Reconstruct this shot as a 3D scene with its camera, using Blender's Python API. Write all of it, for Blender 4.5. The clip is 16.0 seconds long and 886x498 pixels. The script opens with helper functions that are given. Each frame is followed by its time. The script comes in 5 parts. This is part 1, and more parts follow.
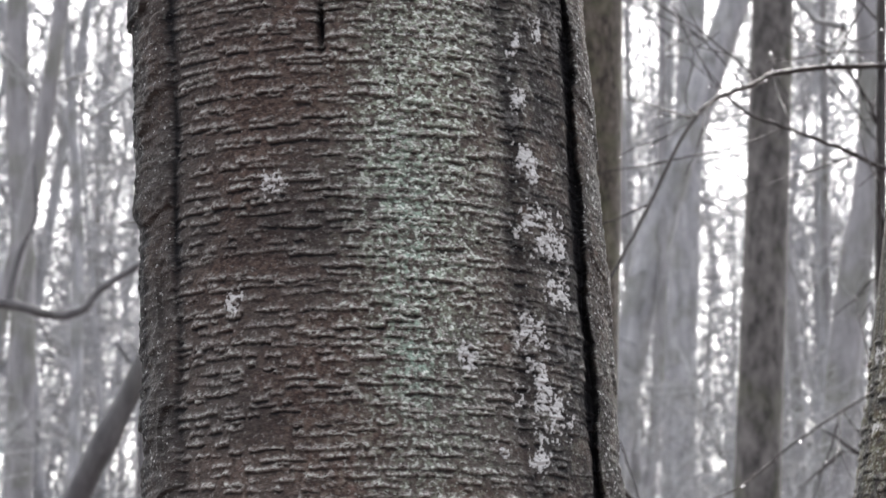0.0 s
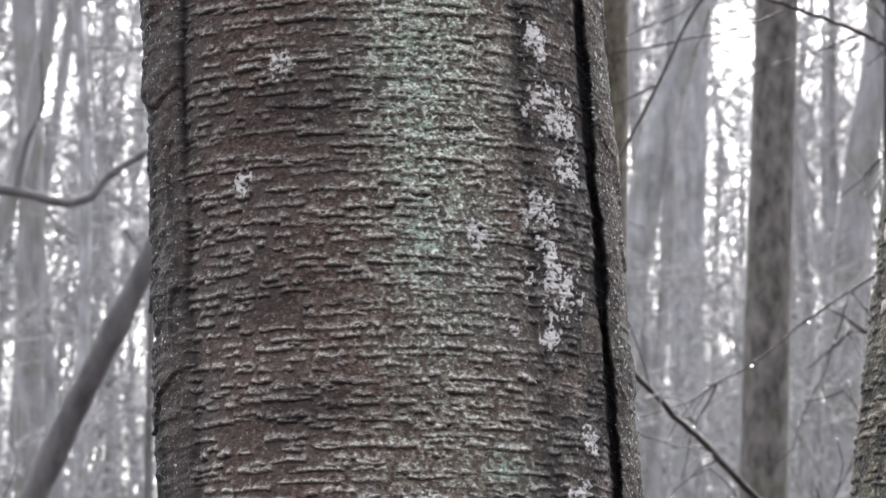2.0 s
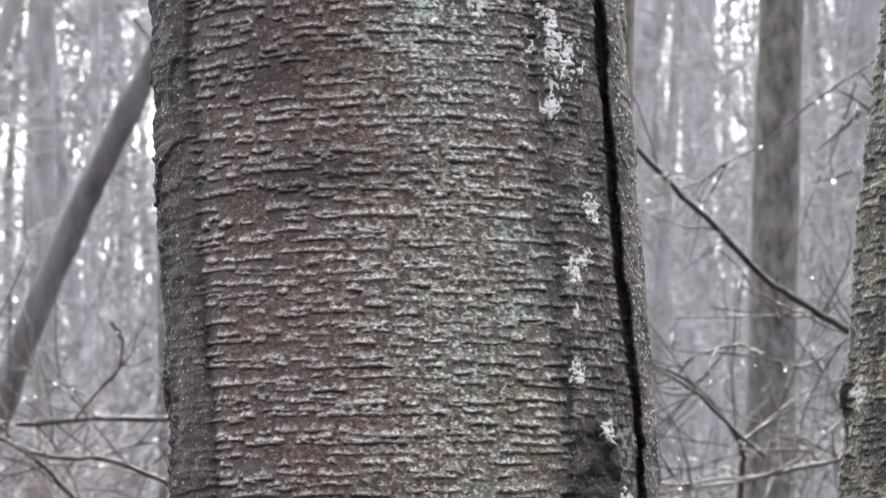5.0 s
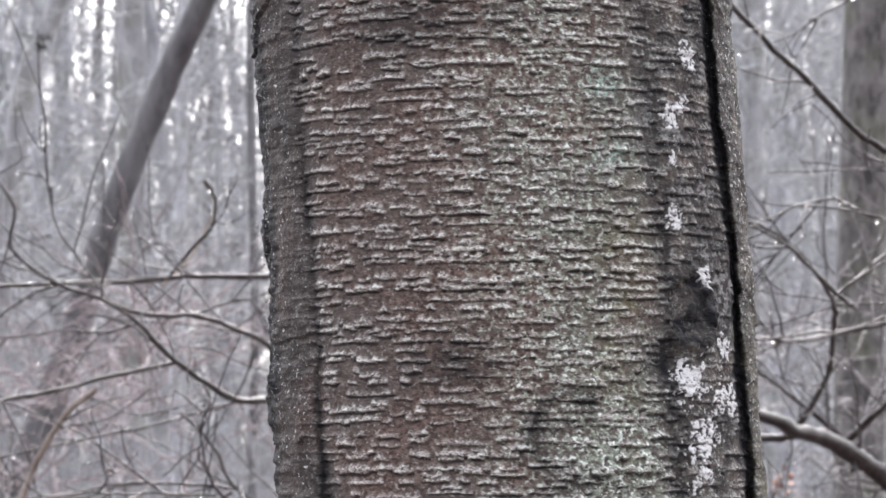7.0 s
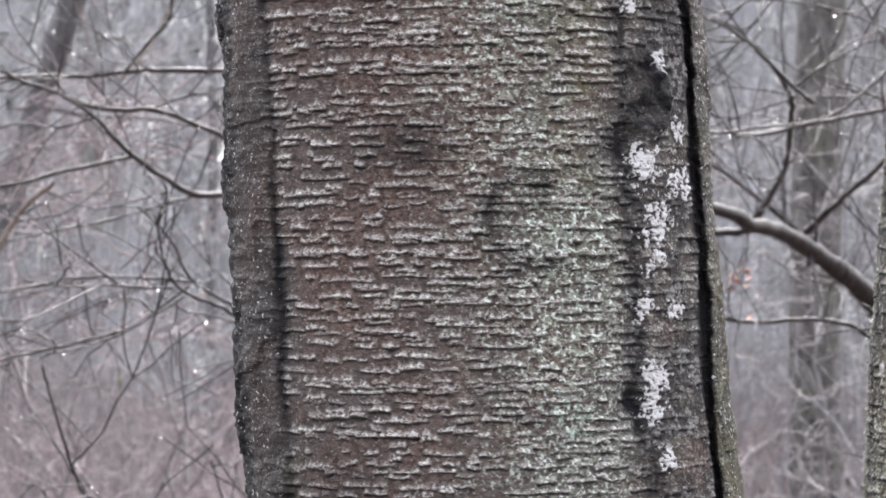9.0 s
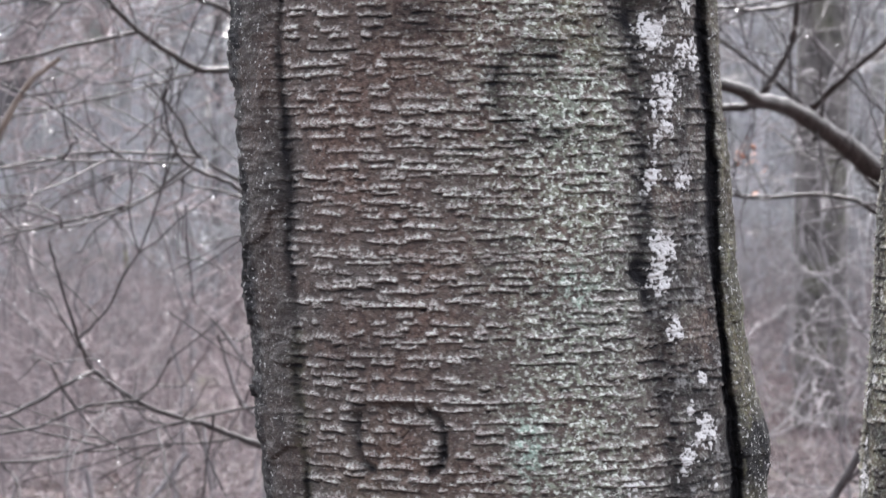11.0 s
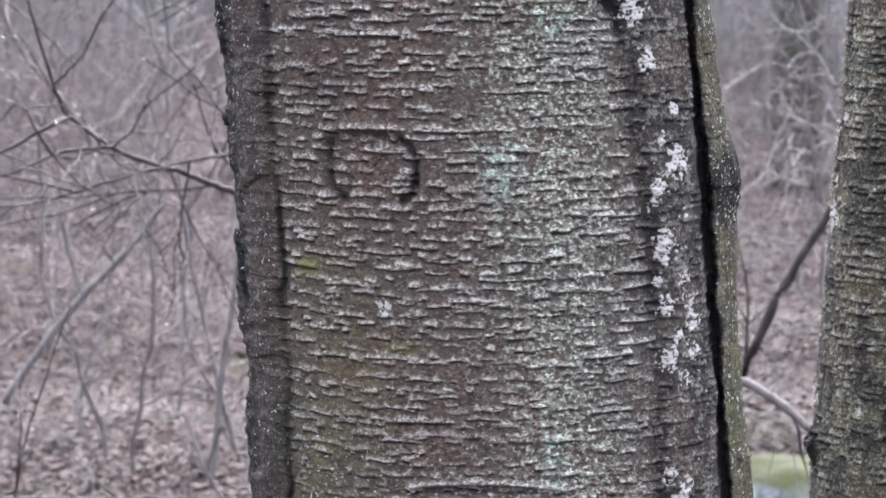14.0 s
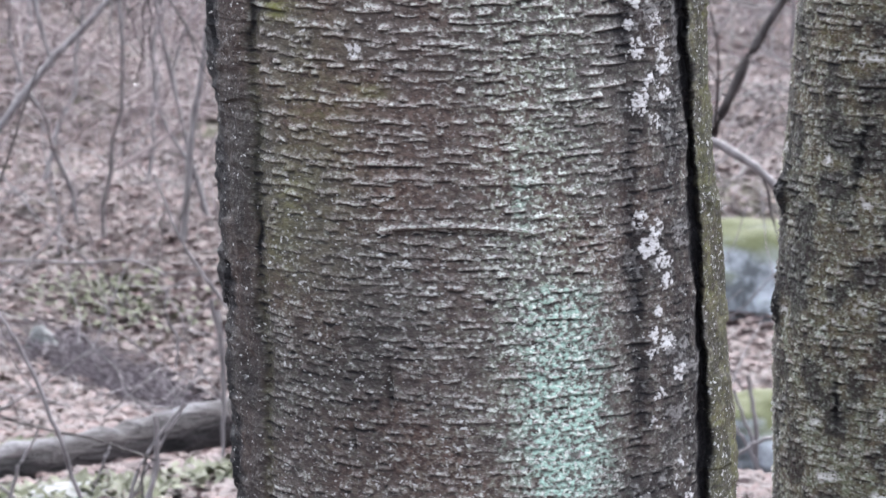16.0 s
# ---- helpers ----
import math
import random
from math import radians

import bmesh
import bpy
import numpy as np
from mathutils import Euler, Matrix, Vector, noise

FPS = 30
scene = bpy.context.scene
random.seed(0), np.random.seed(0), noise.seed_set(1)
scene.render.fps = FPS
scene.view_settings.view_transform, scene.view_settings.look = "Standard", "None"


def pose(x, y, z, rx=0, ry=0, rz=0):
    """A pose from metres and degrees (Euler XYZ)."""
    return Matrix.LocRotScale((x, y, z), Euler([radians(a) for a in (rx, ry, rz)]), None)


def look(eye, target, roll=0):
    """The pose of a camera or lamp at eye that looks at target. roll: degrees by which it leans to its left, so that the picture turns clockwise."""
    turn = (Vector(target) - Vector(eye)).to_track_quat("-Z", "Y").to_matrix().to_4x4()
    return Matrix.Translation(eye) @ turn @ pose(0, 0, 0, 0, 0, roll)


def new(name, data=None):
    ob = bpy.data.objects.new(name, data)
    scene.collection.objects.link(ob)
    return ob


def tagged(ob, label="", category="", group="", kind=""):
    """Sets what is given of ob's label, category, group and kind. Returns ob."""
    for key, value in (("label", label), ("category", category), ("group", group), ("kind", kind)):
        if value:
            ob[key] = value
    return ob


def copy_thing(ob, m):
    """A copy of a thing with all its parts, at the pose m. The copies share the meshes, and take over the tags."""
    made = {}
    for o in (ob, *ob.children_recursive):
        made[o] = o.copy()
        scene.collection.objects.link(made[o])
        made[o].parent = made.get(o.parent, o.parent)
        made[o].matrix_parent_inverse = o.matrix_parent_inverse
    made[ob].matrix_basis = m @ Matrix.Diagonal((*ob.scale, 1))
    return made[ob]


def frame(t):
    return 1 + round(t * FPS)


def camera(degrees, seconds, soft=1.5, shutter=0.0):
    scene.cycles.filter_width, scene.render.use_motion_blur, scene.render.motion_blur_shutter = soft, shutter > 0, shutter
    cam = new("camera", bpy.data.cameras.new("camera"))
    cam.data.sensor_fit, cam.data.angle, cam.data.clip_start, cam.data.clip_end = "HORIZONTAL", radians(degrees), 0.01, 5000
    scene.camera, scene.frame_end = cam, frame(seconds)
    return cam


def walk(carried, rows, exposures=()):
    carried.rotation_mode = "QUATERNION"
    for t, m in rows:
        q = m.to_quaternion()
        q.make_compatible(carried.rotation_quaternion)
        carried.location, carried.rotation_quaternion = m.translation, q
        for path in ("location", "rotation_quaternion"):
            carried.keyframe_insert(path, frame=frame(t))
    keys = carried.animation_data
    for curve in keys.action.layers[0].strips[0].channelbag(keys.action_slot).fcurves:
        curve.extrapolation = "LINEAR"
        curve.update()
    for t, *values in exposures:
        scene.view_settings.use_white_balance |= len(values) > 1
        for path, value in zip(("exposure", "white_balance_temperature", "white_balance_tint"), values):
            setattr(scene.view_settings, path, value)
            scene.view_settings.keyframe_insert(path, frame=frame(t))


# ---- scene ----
cam = camera(16.334, 16.0, soft=1.6)
cam.data.dof.use_dof = True
cam.data.dof.focus_distance = 2.38
cam.data.dof.aperture_fstop = 29.0
PATH = [
    (0, look((0.0002, -2.5000, 1.5498), (0.1679, 7.2575, 3.7320), 0.77)),
    (0.5, look((-0.0014, -2.5009, 1.5472), (0.1757, 7.2843, 3.6010), 0.49)),
    (1, look((-0.0024, -2.5033, 1.5474), (0.1519, 7.3007, 3.5112), 0.36)),
    (1.5, look((-0.0012, -2.5027, 1.5478), (0.1288, 7.3111, 3.4640), 0.34)),
    (2, look((-0.0005, -2.5005, 1.5447), (0.1462, 7.3320, 3.3616), 0.33)),
    (2.5, look((-0.0017, -2.4970, 1.5410), (0.1341, 7.3611, 3.2139), 0.17)),
    (3, look((0.0003, -2.4945, 1.5383), (0.1222, 7.3922, 3.0344), -0.03)),
    (3.5, look((0.0022, -2.4875, 1.5355), (0.1371, 7.4191, 2.8928), 0.01)),
    (3.7, look((0.0025, -2.4857, 1.5345), (0.1720, 7.4278, 2.8361), 0.15)),
    (5.8, look((0.0111, -2.5082, 1.5238), (0.0653, 7.4404, 2.5354), -0.17)),
    (6, look((0.0100, -2.5093, 1.5218), (0.0481, 7.4451, 2.4750), -0.22)),
    (6.5, look((0.0035, -2.5122, 1.5198), (-0.0690, 7.4536, 2.3420), -0.17)),
    (7, look((0.0024, -2.5152, 1.5189), (-0.1757, 7.4595, 2.2072), -0.19)),
    (7.5, look((0.0014, -2.5178, 1.5168), (-0.1672, 7.4673, 2.0347), 0.16)),
    (8, look((0.0027, -2.5151, 1.5148), (-0.1409, 7.4779, 1.8605), -0.12)),
    (8.5, look((0.0052, -2.5135, 1.5113), (-0.0739, 7.4845, 1.6938), -0.22)),
    (9, look((0.0058, -2.5160, 1.5077), (-0.0412, 7.4839, 1.5425), -0.25)),
    (9.2, look((0.0057, -2.5162, 1.5061), (-0.0445, 7.4836, 1.4632), -0.38)),
    (11.3, look((0.0043, -2.5159, 1.5011), (-0.0733, 7.4756, 1.0960), -0.21)),
    (11.5, look((0.0034, -2.5167, 1.4997), (-0.0930, 7.4731, 1.0588), -0.20)),
    (12, look((0.0049, -2.5211, 1.4982), (-0.1186, 7.4621, 0.9308), -0.55)),
    (12.5, look((0.0059, -2.5263, 1.4944), (-0.1296, 7.4438, 0.7335), -0.48)),
    (13, look((0.0016, -2.5289, 1.4929), (-0.1630, 7.4329, 0.6354), -0.44)),
    (13.5, look((0.0066, -2.5265, 1.4868), (-0.0939, 7.4261, 0.5194), -0.18)),
    (14, look((0.0087, -2.5258, 1.4792), (0.0146, 7.4094, 0.3426), 0.15)),
    (14.5, look((0.0103, -2.5244, 1.4721), (0.0271, 7.3864, 0.1398), 0.17)),
    (15, look((0.0100, -2.5251, 1.4659), (0.0280, 7.3553, -0.0758), 0.37)),
    (15.5, look((0.0099, -2.5242, 1.4621), (0.0381, 7.3251, -0.2672), 0.13)),
    (16, look((0.0091, -2.5236, 1.4585), (0.1128, 7.2986, -0.4158), 0.18)),
]
EXPOSURES = [(0, 1.95, 6550, 11), (3.5, 2.37, 6500, 12), (7, 2.54, 6420, 13), (9, 2.52, 6400, 13), (12.5, 2.40, 6250, 14), (16, 2.53, 6130, 13)]
walk(cam, PATH, EXPOSURES)

# ---- light: an overcast winter sky ----
world = bpy.data.worlds.new("overcast")
scene.world = world
world.use_nodes = True
wt = world.node_tree
sky = wt.nodes.new("ShaderNodeTexSky")
sky.sky_type = "NISHITA"
sky.sun_disc = False
sky.sun_elevation = radians(48)
sky.sun_rotation = radians(10)
sky.air_density, sky.dust_density, sky.ozone_density = 1.0, 4.0, 1.0
soft_sky = wt.nodes.new("ShaderNodeHueSaturation")
soft_sky.inputs["Saturation"].default_value = 0.25
wt.links.new(sky.outputs[0], soft_sky.inputs["Color"])
wt.links.new(soft_sky.outputs[0], wt.nodes["Background"].inputs["Color"])
wt.nodes["Background"].inputs["Strength"].default_value = 0.15
sun_data = bpy.data.lights.new("sun", "SUN")
sun_data.energy, sun_data.angle, sun_data.color = 0.5, radians(60), (1.0, 0.98, 0.96)
sun = new("sun", sun_data)
sun.matrix_world = look((1.2, 6.8, 10), (0, 0, 2.3))

# ---- materials ----


def material(name, rough=0.7, spec=0.4):
    m = bpy.data.materials.new(name)
    m.use_nodes = True
    b = m.node_tree.nodes["Principled BSDF"]
    b.inputs["Roughness"].default_value = rough
    b.inputs["Specular IOR Level"].default_value = spec
    return m, m.node_tree, b


def noise_node(nt, scale, detail=4.0, rough=0.6, stretch=(1, 1, 1)):
    co = nt.nodes.new("ShaderNodeTexCoord")
    mp = nt.nodes.new("ShaderNodeMapping")
    mp.inputs["Scale"].default_value = stretch
    nz = nt.nodes.new("ShaderNodeTexNoise")
    nz.inputs["Scale"].default_value = scale
    nz.inputs["Detail"].default_value = detail
    nz.inputs["Roughness"].default_value = rough
    nt.links.new(co.outputs["Object"], mp.inputs["Vector"])
    nt.links.new(mp.outputs[0], nz.inputs["Vector"])
    return nz.outputs["Fac"]


def ramp(nt, fac, lo, hi):
    r = nt.nodes.new("ShaderNodeMapRange")
    r.inputs["From Min"].default_value, r.inputs["From Max"].default_value = lo, hi
    nt.links.new(fac, r.inputs["Value"])
    return r.outputs["Result"]


def mixc(nt, fac, a, b):
    m = nt.nodes.new("ShaderNodeMix")
    m.data_type = "RGBA"
    if isinstance(fac, float):
        m.inputs[0].default_value = fac
    else:
        nt.links.new(fac, m.inputs[0])
    for socket, value in ((m.inputs[6], a), (m.inputs[7], b)):
        if isinstance(value, tuple):
            socket.default_value = (*value, 1)
        else:
            nt.links.new(value, socket)
    return m.outputs[2]


def calc(nt, op, a, b):
    m = nt.nodes.new("ShaderNodeMath")
    m.operation = op
    m.use_clamp = True
    for socket, value in zip(m.inputs, (a, b)):
        if isinstance(value, (int, float)):
            socket.default_value = value
        else:
            nt.links.new(value, socket)
    return m.outputs[0]


def bump(nt, b, height, strength, distance):
    n = nt.nodes.new("ShaderNodeBump")
    n.inputs["Strength"].default_value, n.inputs["Distance"].default_value = strength, distance
    nt.links.new(height, n.inputs["Height"])
    nt.links.new(n.outputs[0], b.inputs["Normal"])


def attribute(nt, name):
    a = nt.nodes.new("ShaderNodeAttribute")
    a.attribute_name = name
    return a.outputs["Fac"]


def smooth_bark():
    """Wet birch-like bark: brown ground, pale lenticels, crusts of lichen, moss, dark stains and painted shade from the
    mesh's own layers.
    """
    m, nt, b = material("wet_lenticel_bark", 0.8, 0.12)
    broad = noise_node(nt, 14, 4, 0.6)
    fine = noise_node(nt, 210, 1.5, 0.6, (1, 1, 1.4))
    speck = noise_node(nt, 300, 1, 0.5, (1, 1, 1.3))
    grain = noise_node(nt, 120, 4, 0.7, (0.5, 0.5, 1.8))
    base = mixc(nt, ramp(nt, grain, 0.35, 0.68), (0.040, 0.034, 0.032), (0.125, 0.108, 0.100))
    red = mixc(nt, ramp(nt, fine, 0.35, 0.7), (0.052, 0.034, 0.029), (0.165, 0.113, 0.095))
    base = mixc(nt, calc(nt, "ADD", ramp(nt, broad, 0.42, 0.75), attribute(nt, "ruddy")), base, red)
    # fine pale flecks over all the bark: wet sparkle put into the colour
    base = mixc(nt, calc(nt, "MULTIPLY", ramp(nt, speck, 0.63, 0.74), 0.55), base, (0.34, 0.32, 0.305))
    bead = noise_node(nt, 470, 1.5, 0.6, (0.8, 0.8, 1.3))
    lent = calc(nt, "MULTIPLY", attribute(nt, "lenticel"), ramp(nt, bead, 0.34, 0.60))
    # Pale dashes also paint the sky light caught on their upper edges.
    base = mixc(nt, lent, base, (0.56, 0.52, 0.49))
    grey = calc(nt, "MULTIPLY", attribute(nt, "grey_crust"), ramp(nt, fine, 0.38, 0.62))
    base = mixc(nt, grey, base, (0.275, 0.305, 0.24))
    mint = calc(nt, "MULTIPLY", attribute(nt, "mint_crust"), ramp(nt, fine, 0.34, 0.6))
    base = mixc(nt, mint, base, (0.37, 0.53, 0.45))
    # bright crumbs of lichen and painted wet glints on the dashes and crusts
    crumb_glint = calc(nt, "ADD", calc(nt, "MULTIPLY", attribute(nt, "lenticel"), 0.8), calc(nt, "ADD", calc(nt, "MULTIPLY", attribute(nt, "grey_crust"), 0.85), calc(nt, "MULTIPLY", attribute(nt, "mint_crust"), 0.3)))
    crumb_glint = calc(nt, "MULTIPLY", crumb_glint, ramp(nt, speck, 0.53, 0.63))
    base = mixc(nt, crumb_glint, base, (0.64, 0.67, 0.61))
    moss = calc(nt, "MULTIPLY", attribute(nt, "moss"), ramp(nt, grain, 0.34, 0.62))
    base = mixc(nt, moss, base, (0.150, 0.152, 0.052))
    stain_shade = calc(nt, "MULTIPLY", attribute(nt, "stain_shade"), ramp(nt, grain, 0.05, 0.45))
    base = mixc(nt, stain_shade, base, (0.011, 0.0105, 0.012))
    flake = calc(nt, "MULTIPLY", attribute(nt, "flake"), ramp(nt, fine, 0.36, 0.5))
    base = mixc(nt, flake, base, (0.54, 0.53, 0.525))
    # small pale specks scattered on the ribs, more where that layer is strong
    tiny = noise_node(nt, 250, 1.5, 0.5, (0.8, 0.8, 1.3))
    reach = nt.nodes.new("ShaderNodeMapRange")
    reach.inputs["To Min"].default_value, reach.inputs["To Max"].default_value = 0.76, 0.56
    nt.links.new(attribute(nt, "pale_specks"), reach.inputs["Value"])
    over = calc(nt, "SUBTRACT", tiny, reach.outputs["Result"])
    base = mixc(nt, calc(nt, "MULTIPLY", over, 9.0), base, (0.44, 0.44, 0.425))
    nt.links.new(base, b.inputs["Base Color"])
    nt.links.new(ramp(nt, fine, -0.9, 0.9), b.inputs["Roughness"])
    rough = nt.nodes.new("ShaderNodeMath")
    nt.links.new(fine, rough.inputs[0])
    nt.links.new(bead, rough.inputs[1])
    bump(nt, b, rough.outputs[0], 0.8, 0.0011)
    return m


def plain_bark(name, dark, light, scale=9.0, stretch=(1, 1, 0.25), moss=0.0, rough=0.75):
    m, nt, b = material(name, rough, 0.3)
    n1 = noise_node(nt, scale, 5, 0.65, stretch)
    n2 = noise_node(nt, scale * 0.23, 3, 0.5)
    c = mixc(nt, ramp(nt, n1, 0.33, 0.68), dark, light)
    if moss:
        c = mixc(nt, calc(nt, "MULTIPLY", ramp(nt, n2, 0.48, 0.62), moss), c, (0.09, 0.10, 0.045))
    nt.links.new(c, b.inputs["Base Color"])
    bump(nt, b, n1, 0.6, 0.01)
    return m


BARK = smooth_bark()
BARK_DARK = plain_bark("dark_wet_bark", (0.030, 0.027, 0.026), (0.170, 0.156, 0.150), 12, (1, 1, 0.45), moss=0.25)
BARK_BROWN = plain_bark("brown_ridged_bark", (0.020, 0.015, 0.012), (0.145, 0.122, 0.100), 55, (1, 1, 0.5), moss=0.3)
BARK_MID = plain_bark("mid_grey_wet_bark", (0.070, 0.067, 0.072), (0.155, 0.148, 0.153), 9, moss=0.1)
# Pale far bark stands in for rain haze, put into the base colour.
BARK_HAZE_GREY = plain_bark("hazed_forest_bark", (0.17, 0.165, 0.17), (0.34, 0.33, 0.345), 7, moss=0.35)
BARK_HAZE_PALE = plain_bark("haze_pale_bark", (0.20, 0.20, 0.21), (0.47, 0.465, 0.485), 11, moss=0.3)
TWIG_DARK = plain_bark("wet_dark_twig", (0.012, 0.009, 0.008), (0.052, 0.041, 0.039), 60, rough=0.35)
TWIG_GREY = plain_bark("wet_grey_twig", (0.085, 0.076, 0.078), (0.27, 0.25, 0.255), 40, rough=0.45)
# Rain haze is in the colour of this far bark and twig too.
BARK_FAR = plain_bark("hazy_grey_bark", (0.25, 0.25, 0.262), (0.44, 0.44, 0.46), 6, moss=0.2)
TWIG_FAR = plain_bark("hazed_far_twig", (0.215, 0.22, 0.223), (0.39, 0.395, 0.40), 12)
TWIG_WET = plain_bark("wet_brown_twig", (0.015, 0.012, 0.012), (0.066, 0.056, 0.056), 50, rough=0.5)
CANE = plain_bark("tan_dead_cane", (0.16, 0.125, 0.105), (0.30, 0.25, 0.215), 40)


def litter_material(name, a, b_, c_):
    m, nt, b = material(name, 0.6, 0.35)
    info = nt.nodes.new("ShaderNodeNewGeometry")
    n = noise_node(nt, 30, 3)
    c = mixc(nt, info.outputs["Random Per Island"], a, b_)
    c = mixc(nt, ramp(nt, n, 0.4, 0.7), c, c_)
    nt.links.new(c, b.inputs["Base Color"])
    return m


LEAF = litter_material("wet_fallen_leaf", (0.026, 0.0165, 0.0170), (0.092, 0.048, 0.044), (0.045, 0.028, 0.029))


MOSS = litter_material("green_moss", (0.034, 0.039, 0.017), (0.078, 0.086, 0.038), (0.055, 0.060, 0.028))
RUSSET = litter_material("russet_leaf", (0.28, 0.10, 0.05), (0.42, 0.17, 0.08), (0.33, 0.13, 0.07))
TWIG_BRUSH = plain_bark("lilac_grey_brush", (0.16, 0.132, 0.134), (0.33, 0.278, 0.28), 30)


def soil_material():
    m, nt, b = material("leaf_mould", 0.75, 0.2)
    n1 = noise_node(nt, 13, 5, 0.7)
    n2 = noise_node(nt, 1.1, 3, 0.55)
    n3 = noise_node(nt, 7, 4, 0.65)
    c = mixc(nt, ramp(nt, n1, 0.33, 0.68), (0.028, 0.018, 0.0190), (0.084, 0.052, 0.051))
    c = mixc(nt, ramp(nt, n3, 0.45, 0.75), c, (0.041, 0.026, 0.028))
    c = mixc(nt, calc(nt, "MULTIPLY", ramp(nt, n2, 0.56, 0.66), ramp(nt, n1, 0.3, 0.7)), c, (0.062, 0.068, 0.03))
    nt.links.new(c, b.inputs["Base Color"])
    bump(nt, b, n1, 0.8, 0.05)
    return m


SOIL = soil_material()


def stone_material():
    m, nt, b = material("mossy_stone", 0.75, 0.3)
    n1 = noise_node(nt, 5, 6, 0.7)
    n2 = noise_node(nt, 4, 4, 0.6)
    c = mixc(nt, ramp(nt, n1, 0.42, 0.60), (0.085, 0.094, 0.100), (0.46, 0.50, 0.54))
    geo = nt.nodes.new("ShaderNodeNewGeometry")
    sep = nt.nodes.new("ShaderNodeSeparateXYZ")
    nt.links.new(geo.outputs["Normal"], sep.inputs[0])
    top = calc(nt, "MULTIPLY", ramp(nt, sep.outputs["Z"], 0.50, 0.80), ramp(nt, n2, 0.20, 0.44))
    c = mixc(nt, top, c, (0.052, 0.061, 0.017))
    nt.links.new(c, b.inputs["Base Color"])
    bump(nt, b, n1, 0.6, 0.02)
    return m


STONE = stone_material()


def drop_material():
    m, _, b = material("rain_water", 0.03, 0.5)
    b.inputs["Base Color"].default_value = (1, 1, 1, 1)
    b.inputs["Transmission Weight"].default_value = 1.0
    b.inputs["IOR"].default_value = 1.33
    return m


WATER = drop_material()

# ---- mesh helpers ----


def mesh_of(name, verts, quads, mat, smooth=True):
    """A mesh from arrays of places and of four-cornered faces."""
    me = bpy.data.meshes.new(name)
    verts, quads = np.asarray(verts, np.float32), np.asarray(quads, np.int32)
    me.vertices.add(len(verts))
    me.vertices.foreach_set("co", verts.ravel())
    me.loops.add(quads.size)
    me.loops.foreach_set("vertex_index", quads.ravel())
    me.polygons.add(len(quads))
    me.polygons.foreach_set("loop_start", np.arange(0, quads.size, quads.shape[1], dtype=np.int32))
    me.polygons.foreach_set("use_smooth", np.full(len(quads), smooth))
    me.update(calc_edges=True)
    me.materials.append(mat)
    return me


def part(name, me, parent, label=""):
    ob = new(name, me)
    ob.parent = parent
    return tagged(ob, label)


def thing(name, label, category, group="", at=(0, 0, 0)):
    ob = new(name)
    ob.location = at
    return tagged(ob, label, category, group)


def lattice(seed, n=256):
    return np.random.RandomState(seed).rand(n, n)


def vnoise(u, v, seed):
    """Smooth value noise between 0 and 1."""
    g = lattice(seed)
    iu, iv = np.floor(u).astype(int), np.floor(v).astype(int)
    fu, fv = u - iu, v - iv
    fu, fv = fu * fu * (3 - 2 * fu), fv * fv * (3 - 2 * fv)
    a, b = g[iu % 256, iv % 256], g[(iu + 1) % 256, iv % 256]
    c, d = g[iu % 256, (iv + 1) % 256], g[(iu + 1) % 256, (iv + 1) % 256]
    return (a * (1 - fu) + b * fu) * (1 - fv) + (c * (1 - fu) + d * fu) * fv


def fbm(u, v, seed, octaves=4):
    total, weight = 0, 0
    for k in range(octaves):
        total = total + vnoise(u * 2**k, v * 2**k, seed + k) * 0.55**k
        weight += 0.55**k
    return total / weight


def sweep(points, r0, r1, sides=7, steps=4, wobble=0.0, rng=None):
    """Places and quads of a tapered, rounded limb through the points."""
    p = np.asarray(points, float)
    q = np.vstack([2 * p[0] - p[1], p, 2 * p[-1] - p[-2]])
    line = []
    for i in range(1, len(q) - 2):
        for k in range(steps):
            t = k / steps
            line.append(0.5 * (2 * q[i] + (q[i + 1] - q[i - 1]) * t + (2 * q[i - 1] - 5 * q[i] + 4 * q[i + 1] - q[i + 2]) * t**2
                        + (3 * q[i] - q[i - 1] - 3 * q[i + 1] + q[i + 2]) * t**3))
    line = np.array(line + [p[-1]])
    if wobble and rng is not None:
        line[1:-1] += rng.normal(0, wobble, (len(line) - 2, 3))
    n = len(line)
    way = np.gradient(line, axis=0)
    way /= np.linalg.norm(way, axis=1)[:, None] + 1e-9
    ref = np.where(np.abs(way[:, 2:]) < 0.9, [[0, 0, 1.0]], [[1.0, 0, 0]])
    e1 = np.cross(way, ref)
    e1 /= np.linalg.norm(e1, axis=1)[:, None] + 1e-9
    e2 = np.cross(way, e1)
    rad = np.linspace(r0, r1, n)
    if rng is not None:
        rad = rad * (1 + rng.normal(0, 0.06, n))
    a = np.arange(sides) * 2 * np.pi / sides
    v = line[:, None] + rad[:, None, None] * (np.cos(a)[None, :, None] * e1[:, None] + np.sin(a)[None, :, None] * e2[:, None])
    i, j = np.meshgrid(np.arange(n - 1), np.arange(sides), indexing="ij")
    jn = (j + 1) % sides
    f = np.stack([i * sides + j, i * sides + jn, (i + 1) * sides + jn, (i + 1) * sides + j], -1).reshape(-1, 4)
    return v.reshape(-1, 3), f, line


